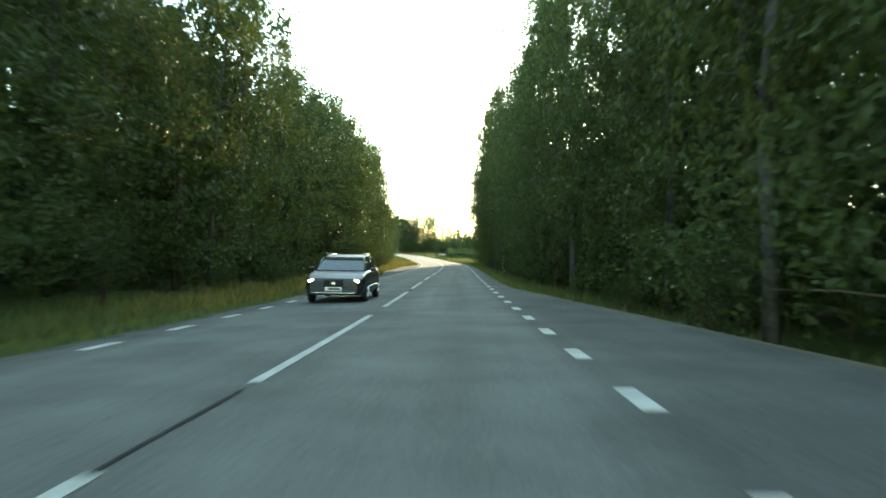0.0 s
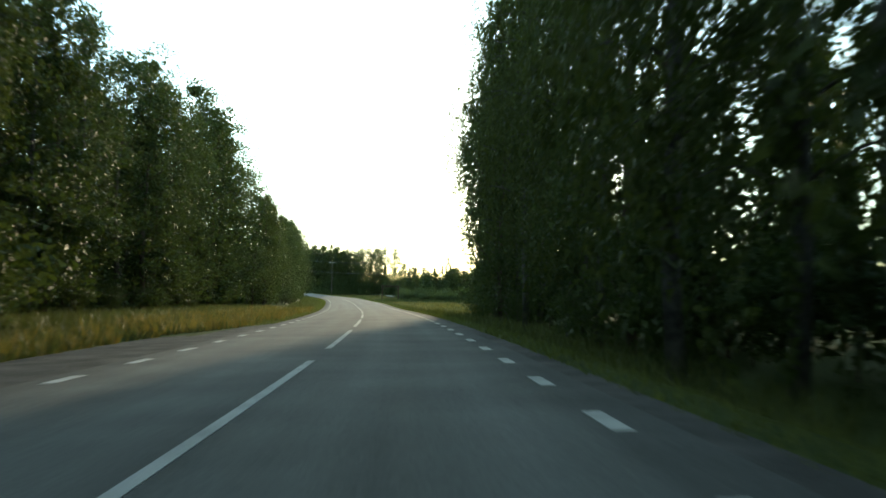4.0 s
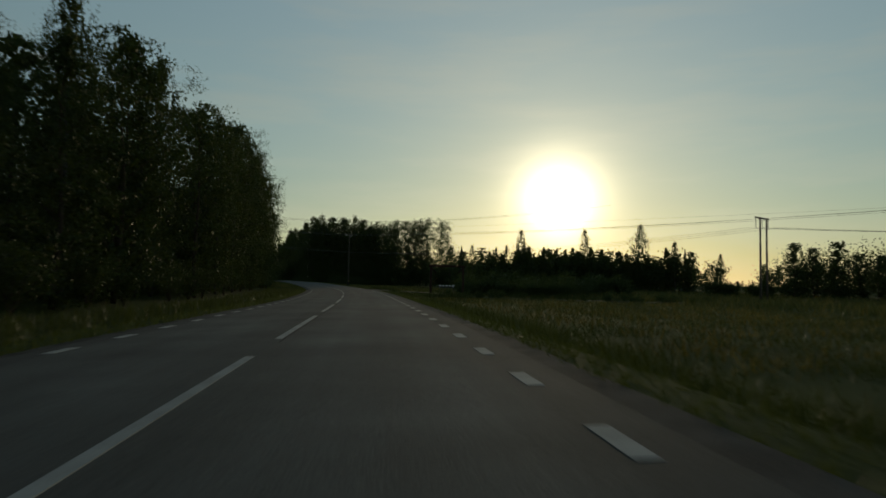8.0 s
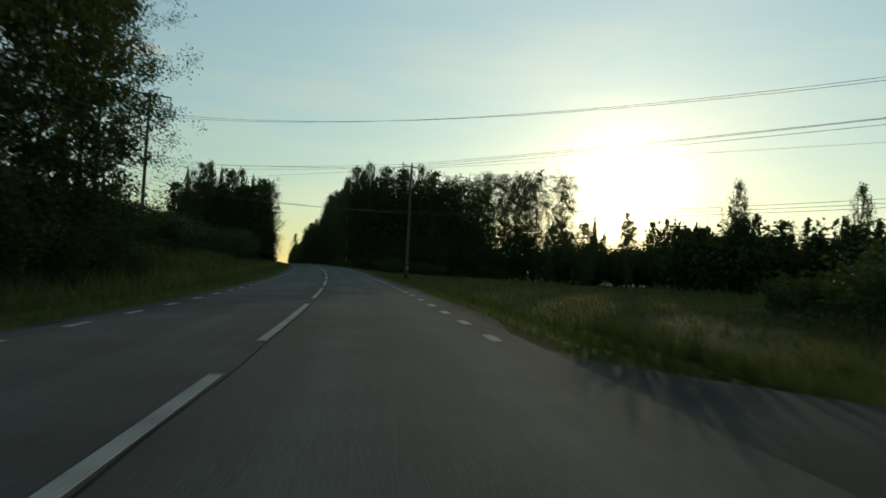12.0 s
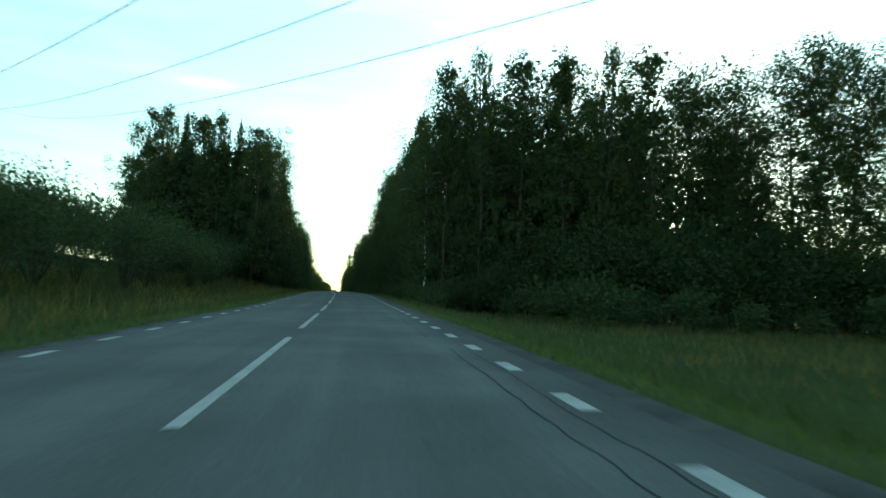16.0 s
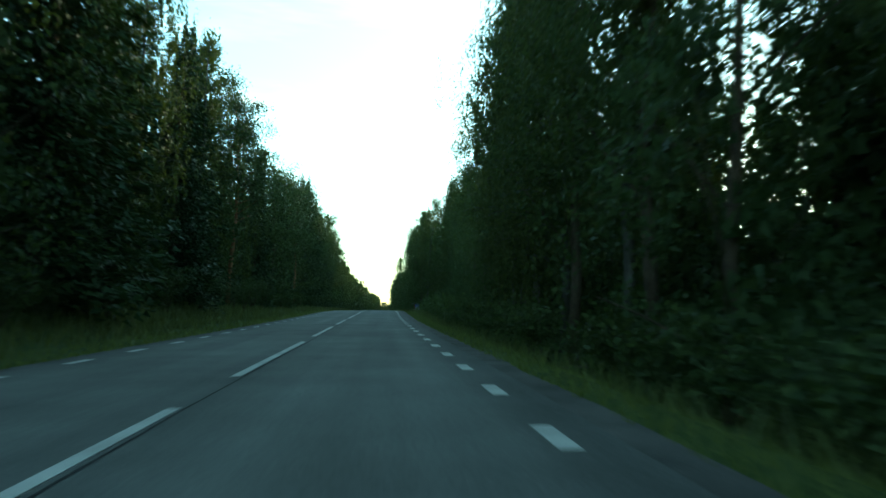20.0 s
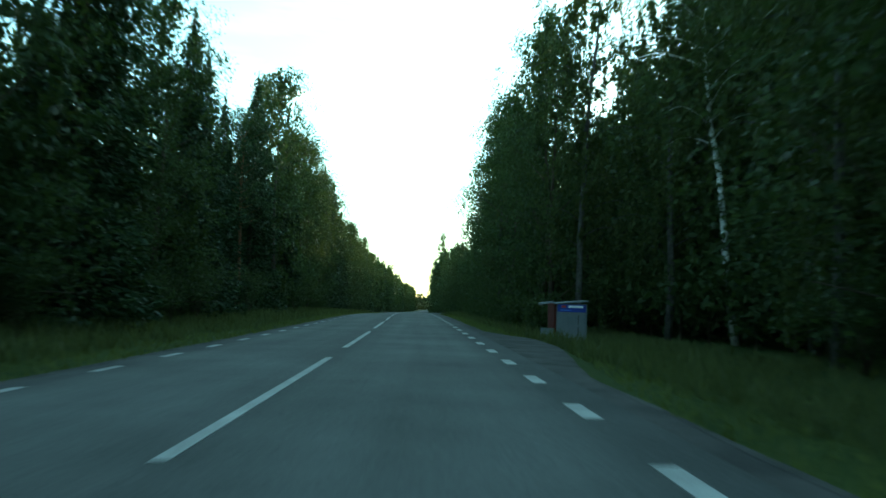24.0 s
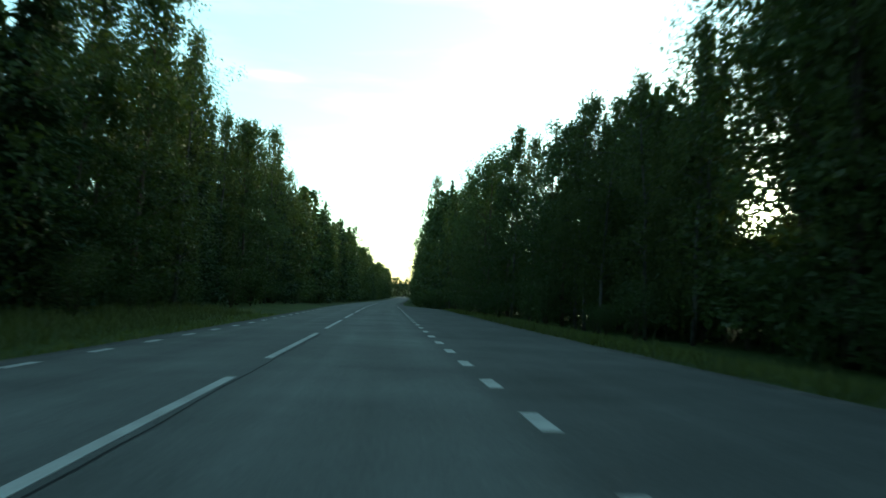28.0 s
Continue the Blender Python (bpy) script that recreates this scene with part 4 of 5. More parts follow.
# wood's face across the field's end, and the aspens beside it
for k in range(6):
    plant(("broad", "birch", "broad")[k % 3], 412.5 - 2.2 * k, 9.8 + 3.0 * k, 23.2 - 0.2 * k)
for k in range(6):
    plant(("birch", "broad", "broad")[k % 3], 419 - 1.8 * k, 12 + 2.8 * k, 22.3 - 0.15 * k)
for k, off in enumerate((28, 30.4, 32.8, 34.2, 38.4, 40.2, 42.0, 44.0, 48.0)):
    plant("aspen", 399.5 - 1.1 * k + RNG.uniform(-2, 2), off, RNG.uniform(20.5, 22.5))
for k in range(3):
    plant("aspen", 405 - 1.1 * k + RNG.uniform(-2, 2), 30 + 2.6 * k, RNG.uniform(18, 21))
for s, off in ((401, 31), (399, 29)):
    plant("birch", s, off, 15)
thicket("forest_depth", "bushes and young trees at the foot of the aspens", [("low", 400 - 0.45 * k + RNG.uniform(-3, 3), 19 + 1.25 * k, RNG.uniform(1.5, 3.5)) for k in range(35)]
        + [("young", 401 - 0.4 * k + RNG.uniform(-3, 3), 19 + 0.85 * k, RNG.uniform(5.5, 8.2)) for k in range(60)]
        + [(("back", "backb")[k % 2], 420 - 0.6 * k + RNG.uniform(-3, 3), 14 + 1.5 * k, RNG.uniform(14, 18)) for k in range(12)]
        + [("young", 410 - 0.4 * k + RNG.uniform(-3, 3), 15 + 1.25 * k, RNG.uniform(5, 9)) for k in range(47)]
        + [(("back", "backb")[k % 2], 428 - 0.7 * k + RNG.uniform(-3, 3), 13 + 1.4 * k, RNG.uniform(18, 21)) for k in range(14)])
for s, off, H in ((402, 26.5, 14), (400, 29, 13), (398, 32, 12)):
    plant("broad", s, off, H)
for k in range(14):
    plant("bush", 409 - 0.5 * k + RNG.uniform(-1, 1), 9.6 + 0.75 * k, RNG.uniform(2.8, 5.2))
# and the face of the wood on the slope's side
for k in range(7):
    plant(("broad", "spruce", "birch")[k % 3], 440 + 2.2 * k, -10.5 - 2.7 * k, 20.5 + 0.4 * k)
thicket("forest_depth", "young trees and bushes at the wood's face", [(("back", "backs", "low")[k % 3], 450 + 1.0 * k + RNG.uniform(-3, 3), -12 - 0.8 * k, RNG.uniform(15, 20) if k % 3 < 2 else RNG.uniform(3, 6)) for k in range(33)])

# trees and bushes about the field
for s, off, H, kind in ((338, 86.6, 18, "birch"), (345, 74.7, 16.5, "birch"), (348, 57, 16, "birch"), (352, 60, 13, "broad"), (329, 91, 13, "birch"), (333, 97, 12, "spruce"), (387, 54, 14, "spruce"),
                        (386, 61, 13.5, "broad"), (384, 65, 13, "birch"), (372, 45, 11, "broad"), (366, 50, 12.5, "birch"), (381, 42, 9.5, "broad"), (390, 40, 10, "broad"), (376, 48, 9, "birch"), (388, 70, 14, "birch"), (392, 76, 13, "broad"), (341, 70, 10, "broad"), (343, 66, 9, "broad"), (336, 80, 10, "broad"), (331, 88, 9.5, "broad")):
    plant(kind, s, off, H)
low = []
for k in range(60):
    u = k / 60
    low.append((("far", "back", "backb")[k % 3], 352 - 22 * u + RNG.uniform(-3, 3), 50 + 46 * u + RNG.uniform(-2, 2), RNG.uniform(7.5, 11.5)))
for k in range(70):
    low.append(("far", 395 - 30 * k / 70 + RNG.uniform(-3, 3), 50 + 70 * k / 70, RNG.uniform(5, 10)))
for k in range(60):
    low.append((("far", "back", "backb")[k % 3], 372 + RNG.uniform(-8, 8) - 0.3 * k, 125 + 2.6 * k, RNG.uniform(6, 10) * (0.25 if 5 < k < 14 else 1)))
for k in range(46):
    low.append((("young", "back")[k % 2], 296 - 0.9 * k + RNG.uniform(-2, 2), 80 + 1.9 * k, RNG.uniform(8, 12.5) * (0.3 if k < 3 else 0.55 if k < 5 else 0.95)))
for k in range(70):
    low.append((("back", "far", "backb")[k % 3], 465 + RNG.uniform(-25, 25), 50 + 4.6 * k, RNG.uniform(12, 17) * (0.25 if 36 < k < 48 else 1)))
for k in range(60):
    low.append((("far", "backb", "back")[k % 3], 396 - 0.3 * k + RNG.uniform(-4, 4), 50 + 0.75 * k, RNG.uniform(6, 8.5) + (4 if k > 30 else 0)))
thicket("field_thicket", "bushes and small trees along the far side of the field", low, "bushes")

low = [("low", RNG.uniform(384, 405), RNG.uniform(12, 40), RNG.uniform(1.2, 3.2)) for k in range(70)]
thicket("field_thicket", "low bushes and tall weeds before the aspens", low, "bushes")

# shrubs on the slope of the open side
slope = []
for k in range(170):
    s = RNG.uniform(296, 440)
    slope.append((("low", "young")[k % 2], s, -RNG.uniform(14.5, 34) - 2.0 * (s < 330), RNG.uniform(2.4, 4.8) + 2.0 * (s > 405)))
for k in range(80):
    slope.append((("young", "young", "back")[k % 3], RNG.uniform(300, 440), -RNG.uniform(34, 62), RNG.uniform(3, 6)))
thicket("slope_thicket", "dense shrubs on the grassy slope under the power line", slope, "bushes")
for s, off, H in ((467.4, -25.2, 25), (472, -32, 23.5), (469.5, -28.5, 22)):
    plant("spruce", s, off, H, 2)
for k in range(12):
    plant("bush", 378 + 5.2 * k, -RNG.uniform(11.5, 13.5), RNG.uniform(3.5, 6))

# the woods along the road further on
far = []
for side in (-1, 1):
    far += row_spots(702, 1060, side * 9.2, 4.4, "back backs backb", 13, 17, 1.2)
    far += row_spots(702, 1060, side * 14.5, 5.4, "back backs backb", 14, 19, 1.5)
    far += row_spots(700, 900, side * 8.6, 3.6, "low", 2, 4, 0.8)
far += row_spots(592, 700, 30, 2.0, "low", 2.5, 4.5, 1.5)
thicket("forest_depth", "mixed wood lining the road as it runs on", far)
low = [("low", 298 - 0.9 * k * 0.6 + RNG.uniform(-3, 3), 76 + 1.15 * k, RNG.uniform(2.5, 4.2)) for k in range(90)]
thicket("field_thicket", "low bushes under the trees at the field's end", low, "bushes")
hedge = [("low", RNG.uniform(253, 257), RNG.uniform(12, 46), RNG.uniform(0.7, 1.3)) for k in range(50)]
hedge += [("low", RNG.uniform(269, 277), RNG.uniform(17.5, 34), RNG.uniform(2.0, 3.0)) for k in range(40)]
hedge += [("low", RNG.uniform(281, 302), RNG.uniform(22, 52), RNG.uniform(2.2, 4.5)) for k in range(60)]
thicket("field_thicket", "low bushes beyond the side road", hedge, "bushes")
plant("birch", 765, 10.5, 27)
plant("broad", 752, 11, 20)
for s, off in ((415, 8.4), (444.5, 9.6)):
    plant("white", s, off, 15)
    plant("bush", s - 1.8, off + 0.3, 2.0)
plant("broad", 541, 12, 19)
plant("birch", 564.5, 9.8, 20.5)
plant("birch", 479, 10.4, 20)
plant("birch", 474.5, 10.4, 21)
plant("broad", 165, 15.2, 9)
for s, off, H in ((541, 11.6, 19.5), (547.5, 12.6, 19), (552, 14.5, 20), (549, 16, 19), (555, 17.5, 20), (561, 13.2, 20), (563.5, 16, 19)):
    plant("birch", s, off, H)
# more of the wood behind its front trees, with gaps where the low sun comes through
more = []
for off, lo, hi, runs in ((17, 11, 15, ((612, 620), (627, 638), (650, 668))), (21, 12, 16, ((616, 624), (638, 646), (657, 672))), (26, 13, 16, ((616, 633), (645, 655), (666, 680)))):
    for a, b in runs:
        more += row_spots(a, b, off, 2.6, "backb back", lo, hi, 0.6)
more += row_spots(146, 170, 15.0, 1.8, "backb back", 14, 17, 0.6, 17.4)
more += row_spots(450, 465, 19, 2.6, "backb back", 16, 20, 0.8) + row_spots(481, 486, 19, 2.6, "backb back", 16, 20, 0.8) + row_spots(554, 590, 17, 3.2, "backb back", 14, 17, 1.0)
more += row_spots(400, 457.5, 7.5, 1.0, "low", 1.2, 2.4, 0.35) + row_spots(463.5, 534, 7.5, 1.0, "low", 1.2, 2.4, 0.35) + row_spots(564, 600, 7.8, 1.0, "low", 1.2, 2.4, 0.35)
more += [("back", 1064 + RNG.uniform(-3, 3), -20 + 2.0 * k, RNG.uniform(10, 14)) for k in range(21)]
thicket("forest_depth", "shaded growth between the trees and at the wood's foot", more)
for s, off in ((619, 24), (621, 16.5), (612, 20), (621, 21), (639, 15), (643, 17.5), (641, 20), (647.5, 20.8), (637, 17)):
    plant("aspen", s, off, 21 + RNG.uniform(-1, 1.5))
for s, off, H in ((87, 6.9, 23), (93.5, 6.5, 23), (99.5, 6.6, 22.5)):
    plant("birch", s, off, H)
lean = plant("white", 558, 14.8, 19, None, 0)
lean.matrix_basis = lean.matrix_basis @ Matrix.Rotation(radians(-6), 4, "Y")


# ---- grass
def spots(s, off, up):
    x, y, z = axis(s)
    h = heading(s)
    return np.stack([x + off * np.cos(h), y + off * np.sin(h), z + land(s, off) + up], 1)


def grass(name, label, s0, s1, o0, o1, count, lo, hi, mat, seed, clump=0.0, lift=0.0):
    """Bent blades over a strip of land."""
    rng = np.random.default_rng(seed)
    n = int(count)
    s, o = rng.uniform(s0, s1, n), rng.uniform(min(o0, o1), max(o0, o1), n)
    if clump:
        k = rng.integers(0, max(1, n // 12), n)
        cs, co = rng.uniform(s0, s1, n // 12 + 1), rng.uniform(min(o0, o1), max(o0, o1), n // 12 + 1)
        s, o = cs[k] + rng.normal(size=n) * clump, co[k] + rng.normal(size=n) * clump
    keep = ~((o > 0) & (np.abs(s - 262.3 + 0.1 * o) < 3.3 + 5.0 * np.clip(1 - (o - 3.75) / 7.5, 0, 1) ** 2))
    bay = np.array([bay_gravel(v) for v in np.arange(-500, 800)])
    keep &= ~((o > 0) & (s > 600) & (o < np.interp(s, np.arange(-500, 800), bay) - 0.05))
    keep &= ~((o > 0) & (s > 537) & (s < 559) & (o < 4.4 + 1.5 * np.clip((s - 537) / 12, 0, 1) * np.clip((559 - s) / 7, 0, 1)))
    pull = np.array([pull_in(v) for v in np.arange(-500, 800)])
    keep &= o < np.where(o < 0, np.interp(s, np.arange(-500, 800), pull) + 0.1, 1e9)
    wide = np.array([turnout_edge(v) for v in np.arange(-500, 800)])
    keep &= o > np.where(o > 0, np.interp(s, np.arange(-500, 800), wide) - 0.02, -1e9)
    keep &= ~((o > 6.5) & (o < 9.2) & (((s > 397) & (s < 534)) | ((s > 564) & (s < 600))) & (rng.uniform(size=n) < 0.88))   # sparse under the trees
    s, o = s[keep], o[keep]
    n = len(s)
    root = spots(s, o, lift - 0.03)
    H = rng.uniform(lo, hi, n) * rng.uniform(0.7, 1.2, n)
    a = rng.uniform(0, 2 * math.pi, n)
    w = np.stack([np.cos(a), np.sin(a), 0 * a], 1) * (0.012 + 0.03 * H)[:, None]
    lean = np.stack([rng.normal(size=n) * 0.35, rng.normal(size=n) * 0.35, np.ones(n)], 1) * H[:, None]
    V = np.stack([root - w, root + w, root + lean], 1).reshape(-1, 3)
    return tagged(new(name, mesh_of(name, V, np.arange(3 * n).reshape(-1, 3), mat)), label, "grass", kind="stuff")


VERGE = "short green grass on the road's verge"
TALL = "tall rough grass in the ditch beside the road"
grass("verge_grass", VERGE, -8, 660, 4.4, 5.9, 66000, 0.08, 0.2, VERGE_GRASS, 1)
grass("verge_grass", VERGE, -8, 660, -4.1, -5.6, 50000, 0.08, 0.2, VERGE_GRASS, 2)
grass("tall_grass", TALL, -8, 660, 5.7, 9.0, 60000, 0.25, 0.6, GRASS, 3, 0.3)
grass("tall_grass", TALL, -8, 660, -5.4, -8.8, 60000, 0.25, 0.6, GRASS, 4, 0.3)
grass("meadow_grass", "tall summer grass with dry stalks on the field", 150, 405, 8.5, 40, 90000, 0.18, 0.42, GRASS, 5, 0.8)
grass("dry_stalks", "dry yellow grass stalks on the field", 150, 405, 9.5, 40, 30000, 0.25, 0.5, DRY_GRASS, 6, 0.7)
grass("meadow_grass", "tall grass on the slope beside the road", 284, 445, -8.5, -17, 40000, 0.3, 0.8, GRASS, 7, 0.35)
grass("dry_stalks", "dry yellow grass stalks on the slope", 284, 445, -6.5, -17, 9000, 0.4, 0.9, DRY_GRASS, 8, 0.4)
grass("meadow_grass", "sunlit grass in front of the wood", 96, 170, -6.5, -16, 36000, 0.2, 0.5, GRASS, 9, 0.3)
grass("dry_stalks", "pale dry grass at the wood's edge", 20, 168, -5.2, -9, 22000, 0.25, 0.6, DRY_GRASS, 10, 0.3)
grass("meadow_grass", "grass on the bank below the wood", 440, 660, -7.5, -11, 30000, 0.25, 0.6, GRASS, 11, 0.3)
grass("meadow_grass", "grass on the open ground by the bus stop", 505, 600, 6.4, 13, 40000, 0.15, 0.35, GRASS, 12, 0.3)
grass("meadow_grass", "rough grass over the far part of the field", 190, 350, 40, 110, 50000, 0.5, 1.1, GRASS, 13, 0.8)
grass("dry_stalks", "dry stalks over the far part of the field", 190, 350, 40, 110, 14000, 0.6, 1.1, DRY_GRASS, 14, 0.8)
grass("verge_grass", "short grass along the lay-by's outer edge", 600, 700, 8.75, 10.8, 16000, 0.1, 0.3, VERGE_GRASS, 15)
grass("tall_grass", "tufts of grass at the edge of the gravel", 536, 562, 5.6, 9.0, 3500, 0.12, 0.35, GRASS, 16, 0.25)
grass("tall_grass", "rough grass on the bank of the side road", 250.5, 258.5, 4.9, 15, 5200, 0.2, 0.5, GRASS, 17, 0.2, 0.3)
grass("tall_grass", "rough grass on the bank of the side road", 265.5, 273, 4.9, 15, 5200, 0.2, 0.5, GRASS, 18, 0.2, 0.3)


# ---- poles, wires and frames of the power lines
STEEL = surface("galvanised_steel", (0.28, 0.29, 0.3), (0.46, 0.47, 0.48), rough=0.45, scale=4, fine=40, bump=0.1, depth=0.002, metal=0.8)
WIRE = surface("line_wire", (0.05, 0.05, 0.05), (0.12, 0.12, 0.12), rough=0.5, metal=0.6, bump=0)
PORCELAIN = surface("porcelain", (0.06, 0.04, 0.035), (0.16, 0.11, 0.09), rough=0.3, bump=0)
YELLOW = surface("yellow_plate", (0.5, 0.36, 0.03), (0.7, 0.52, 0.06), rough=0.5, bump=0.1, depth=0.002)


def round_bar(a, b, r0, r1, sides=10, cuts=2):
    v, f = tube(np.linspace(np.array(a, float), np.array(b, float), cuts), np.linspace(r0, r1, cuts), sides)
    return v, f


def bar_mesh(name, pieces, mat, smooth=True):
    v, f = joined(pieces)
    return mesh_of(name, v, f, mat, smooth)


def insulator(name, top, parent, down=False, length=0.28):
    """A stack of porcelain sheds on a pin."""
    z = np.linspace(0, length, 9)
    r = np.where(np.arange(9) % 2 == 0, 0.035, 0.075)
    P = np.stack([np.full(9, top[0]), np.full(9, top[1]), top[2] + (-z if down else z)], 1)
    return part(name, mesh_of(name, *tube(P, r, 10), PORCELAIN, True), None, parent)


def road_pole(s, off, H):
    ob = thing("power_pole", "wooden power pole with crossarm and three pin insulators", "pole", m=stand(s, off, 28))
    part("post", bar_mesh("post", [round_bar((0, 0, -0.4), (0, 0, H), 0.17, 0.1, 12, 6)], OLD_WOOD), None, ob)
    part("crossarm", box(2.1, 0.11, 0.12, (0, 0.13, H - 0.15)), STEEL, ob)
    for x in (-1, 1):
        part("brace", bar_mesh("brace", [round_bar((x * 0.75, 0.13, H - 0.2), (0, 0.1, H - 1.0), 0.022, 0.022, 6)], STEEL), None, ob)
        insulator("insulator", (x * 0.98, 0.13, H - 0.08), ob)
    insulator("insulator", (0, 0, H), ob)
    part("spacer", box(0.62, 0.12, 0.1, (0, 0.08, H - 1.75)), OLD_WOOD, ob)
    part("base_sleeve", bar_mesh("base_sleeve", [round_bar((0, 0, -0.1), (0, 0, 0.95), 0.2, 0.19, 12)], surface("tarred_wood", (0.012, 0.011, 0.01), (0.03, 0.027, 0.024), rough=0.9)), None, ob)
    bm = bmesh.new()
    c = [bm.verts.new(v) for v in ((-0.17, -0.185, 1.75), (0.17, -0.185, 1.75), (0, -0.185, 1.45))]
    bm.faces.new(c)
    bmesh.ops.solidify(bm, geom=bm.faces[:], thickness=0.006)
    part("warning_plate", bm, YELLOW, ob, "small yellow warning triangle")
    return ob


def tall_pole(s, off, H):
    ob = thing("power_pole", "tall wooden pole with braced crossarm and hanging insulators", "pole", m=stand(s, off, 20))
    part("post", bar_mesh("post", [round_bar((0, 0, -0.4), (0, 0, H), 0.21, 0.13, 12, 6)], OLD_WOOD), None, ob)
    part("crossarm", box(4.6, 0.14, 0.16, (0, 0.18, H - 0.25)), OLD_WOOD, ob)
    for x in (-1, 1):
        part("brace", bar_mesh("brace", [round_bar((x * 1.2, 0.18, H - 0.3), (0, 0.12, H - 1.3), 0.05, 0.05, 8)], OLD_WOOD), None, ob)
        insulator("insulator_string", (x * 2.25, 0.18, H - 0.33), ob, True, 1.5)
    return ob


def line_frame(name, label, s, off, H, posts, spread, turn, arms):
    ob = thing(name, label, "pylon", m=stand(s, off, turn))
    for k in range(posts):
        x = (k - (posts - 1) / 2) * spread
        part("post", bar_mesh("post", [round_bar((x, 0, -0.5), (x, 0, H), 0.2, 0.13, 10, 4)], OLD_WOOD), None, ob)
    width = (posts - 1) * spread + 2 * arms
    part("crossbeam", box(width, 0.2, 0.24, (0, 0.2, H - 0.12)), OLD_WOOD, ob)
    for k in range(3):
        x = (k - 1) * (width - 0.5) / 2
        insulator("insulator_string", (x, 0.2, H - 0.25), ob, True, 1.7)
    return ob


road_pole(331.1, 8.15, 12.2)
tall_pole(342, -20, 17.0)
line_frame("transmission_frame", "three-legged wooden frame of a power line on the hill", 462.3, -59.2, 23.6, 3, 7.1, 19, 0.1)
line_frame("transmission_frame", "two-legged wooden frame of a power line in the field", 276.5, 71.6, 14.3, 2, 2.5, 30, 1.4)


def wire(name, a, b, sag, r=0.016):
    """A hanging wire between two places given as s, offset and height over the road's axis there."""
    pa, pb = (np.array(spot(s, o)) * np.array([1, 1, 0]) + np.array([0, 0, float(axis(s)[2]) + z]) for s, o, z in (a, b))
    u = np.linspace(0, 1, 40)[:, None]
    P = pa + (pb - pa) * u - np.array([0, 0, 1.0]) * 4 * sag * u * (1 - u)
    ob = new(name, mesh_of(name, *tube(P, np.full(40, r), 5), WIRE, True))
    return tagged(ob, "thin dark power line wire over the road", "wire", "power line wires")


for k in (-1, 0, 1):
    wire("power_line_wire", (331.3 - 0.4 * k, 8.15 + 0.9 * k, 11.2 + (0.3 if k == 0 else 0)), (420 - 6 * k, -46 + 0.6 * k, 21), 1.2)
    wire("power_line_wire", (331.3 - 0.4 * k, 8.15 + 0.9 * k, 11.2 + (0.3 if k == 0 else 0)), (215, 85 + 1.5 * k, 11.5), 1.5)
for k in (-1, 1):
    wire("power_line_wire", (342 - 0.8 * k, -20 + 2.1 * k, 16.2), (285 - 1.5 * k, 46 + 1.5 * k, 15.0), 2.6)
    wire("power_line_wire", (342 - 0.8 * k, -20 + 2.1 * k, 16.2), (400 - 2 * k, -88 + 2 * k, 22), 1.0)
for k in (-1, 0, 1):
    wire("power_line_wire", (462.3 + 2.3 * k, -59.2 + 6.7 * k, 26.2), (276.5 - 1.0 * k, 71.6 + 2.4 * k, 11.4), 9.8, 0.02)
    wire("power_line_wire", (276.5 - 1.0 * k, 71.6 + 2.4 * k, 11.4), (160 - 1.0 * k, 150 + 2.4 * k, 13), 4.0, 0.02)
wire("power_line_wire", (432, -68, 13.5), (270, 104, 16), 1.2, 0.014)

# ---- the timber portal and post boxes by the side road
RED_WOOD = surface("red_brown_timber", (0.03, 0.017, 0.012), (0.075, 0.042, 0.03), rough=0.85, scale=2, fine=25, bump=0.5, depth=0.005)


def portal():
    ob = thing("timber_portal", "heavy brown timber portal standing beside the side road", "portal", m=stand(256.4, 12.75, 2))
    for x in (-2.0, 2.0):
        part("post", box(0.24, 0.24, 4.2, (x, 0, 1.7), 0.02), RED_WOOD, ob)
        part("knee_brace", box(0.12, 0.14, 1.0, (x * 0.84, 0, 3.36), 0.01, Matrix.Rotation(radians(45 if x > 0 else -45), 4, "Y")), RED_WOOD, ob)
    part("crossbeam", box(4.45, 0.28, 0.24, (0, 0, 3.86), 0.02), RED_WOOD, ob)
    return ob


portal()
PLASTIC = surface("grey_green_plastic", (0.02, 0.028, 0.024), (0.045, 0.055, 0.05), rough=0.5, scale=3, fine=30, bump=0.1, depth=0.002)
WHITE = surface("white_enamel", (0.66, 0.66, 0.64), (0.82, 0.82, 0.8), rough=0.35, scale=3, fine=30, bump=0.05, depth=0.001)


def mailbox(s, off):
    ob = thing("mailbox", "roadside letter box with a white lid on a wooden rail", "mailbox", "row of letter boxes", stand(s, off, 0))
    part("box", box(0.21, 0.36, 0.28, (0, 0, 1.31), 0.02), PLASTIC, ob)
    part("lid", box(0.23, 0.4, 0.04, (0, -0.01, 1.47), 0.02, Matrix.Rotation(radians(9), 4, "X")), WHITE, ob)
    part("slot", box(0.15, 0.012, 0.03, (0, -0.186, 1.38), 0.003), WIRE, ob)
    part("support", box(0.07, 0.07, 1.15, (0, 0.05, 0.54), 0.008), OLD_WOOD, ob)
    return ob


for k in range(5):
    mailbox(257.6 - 0.25 * k, 12.15 + 0.36 * k)



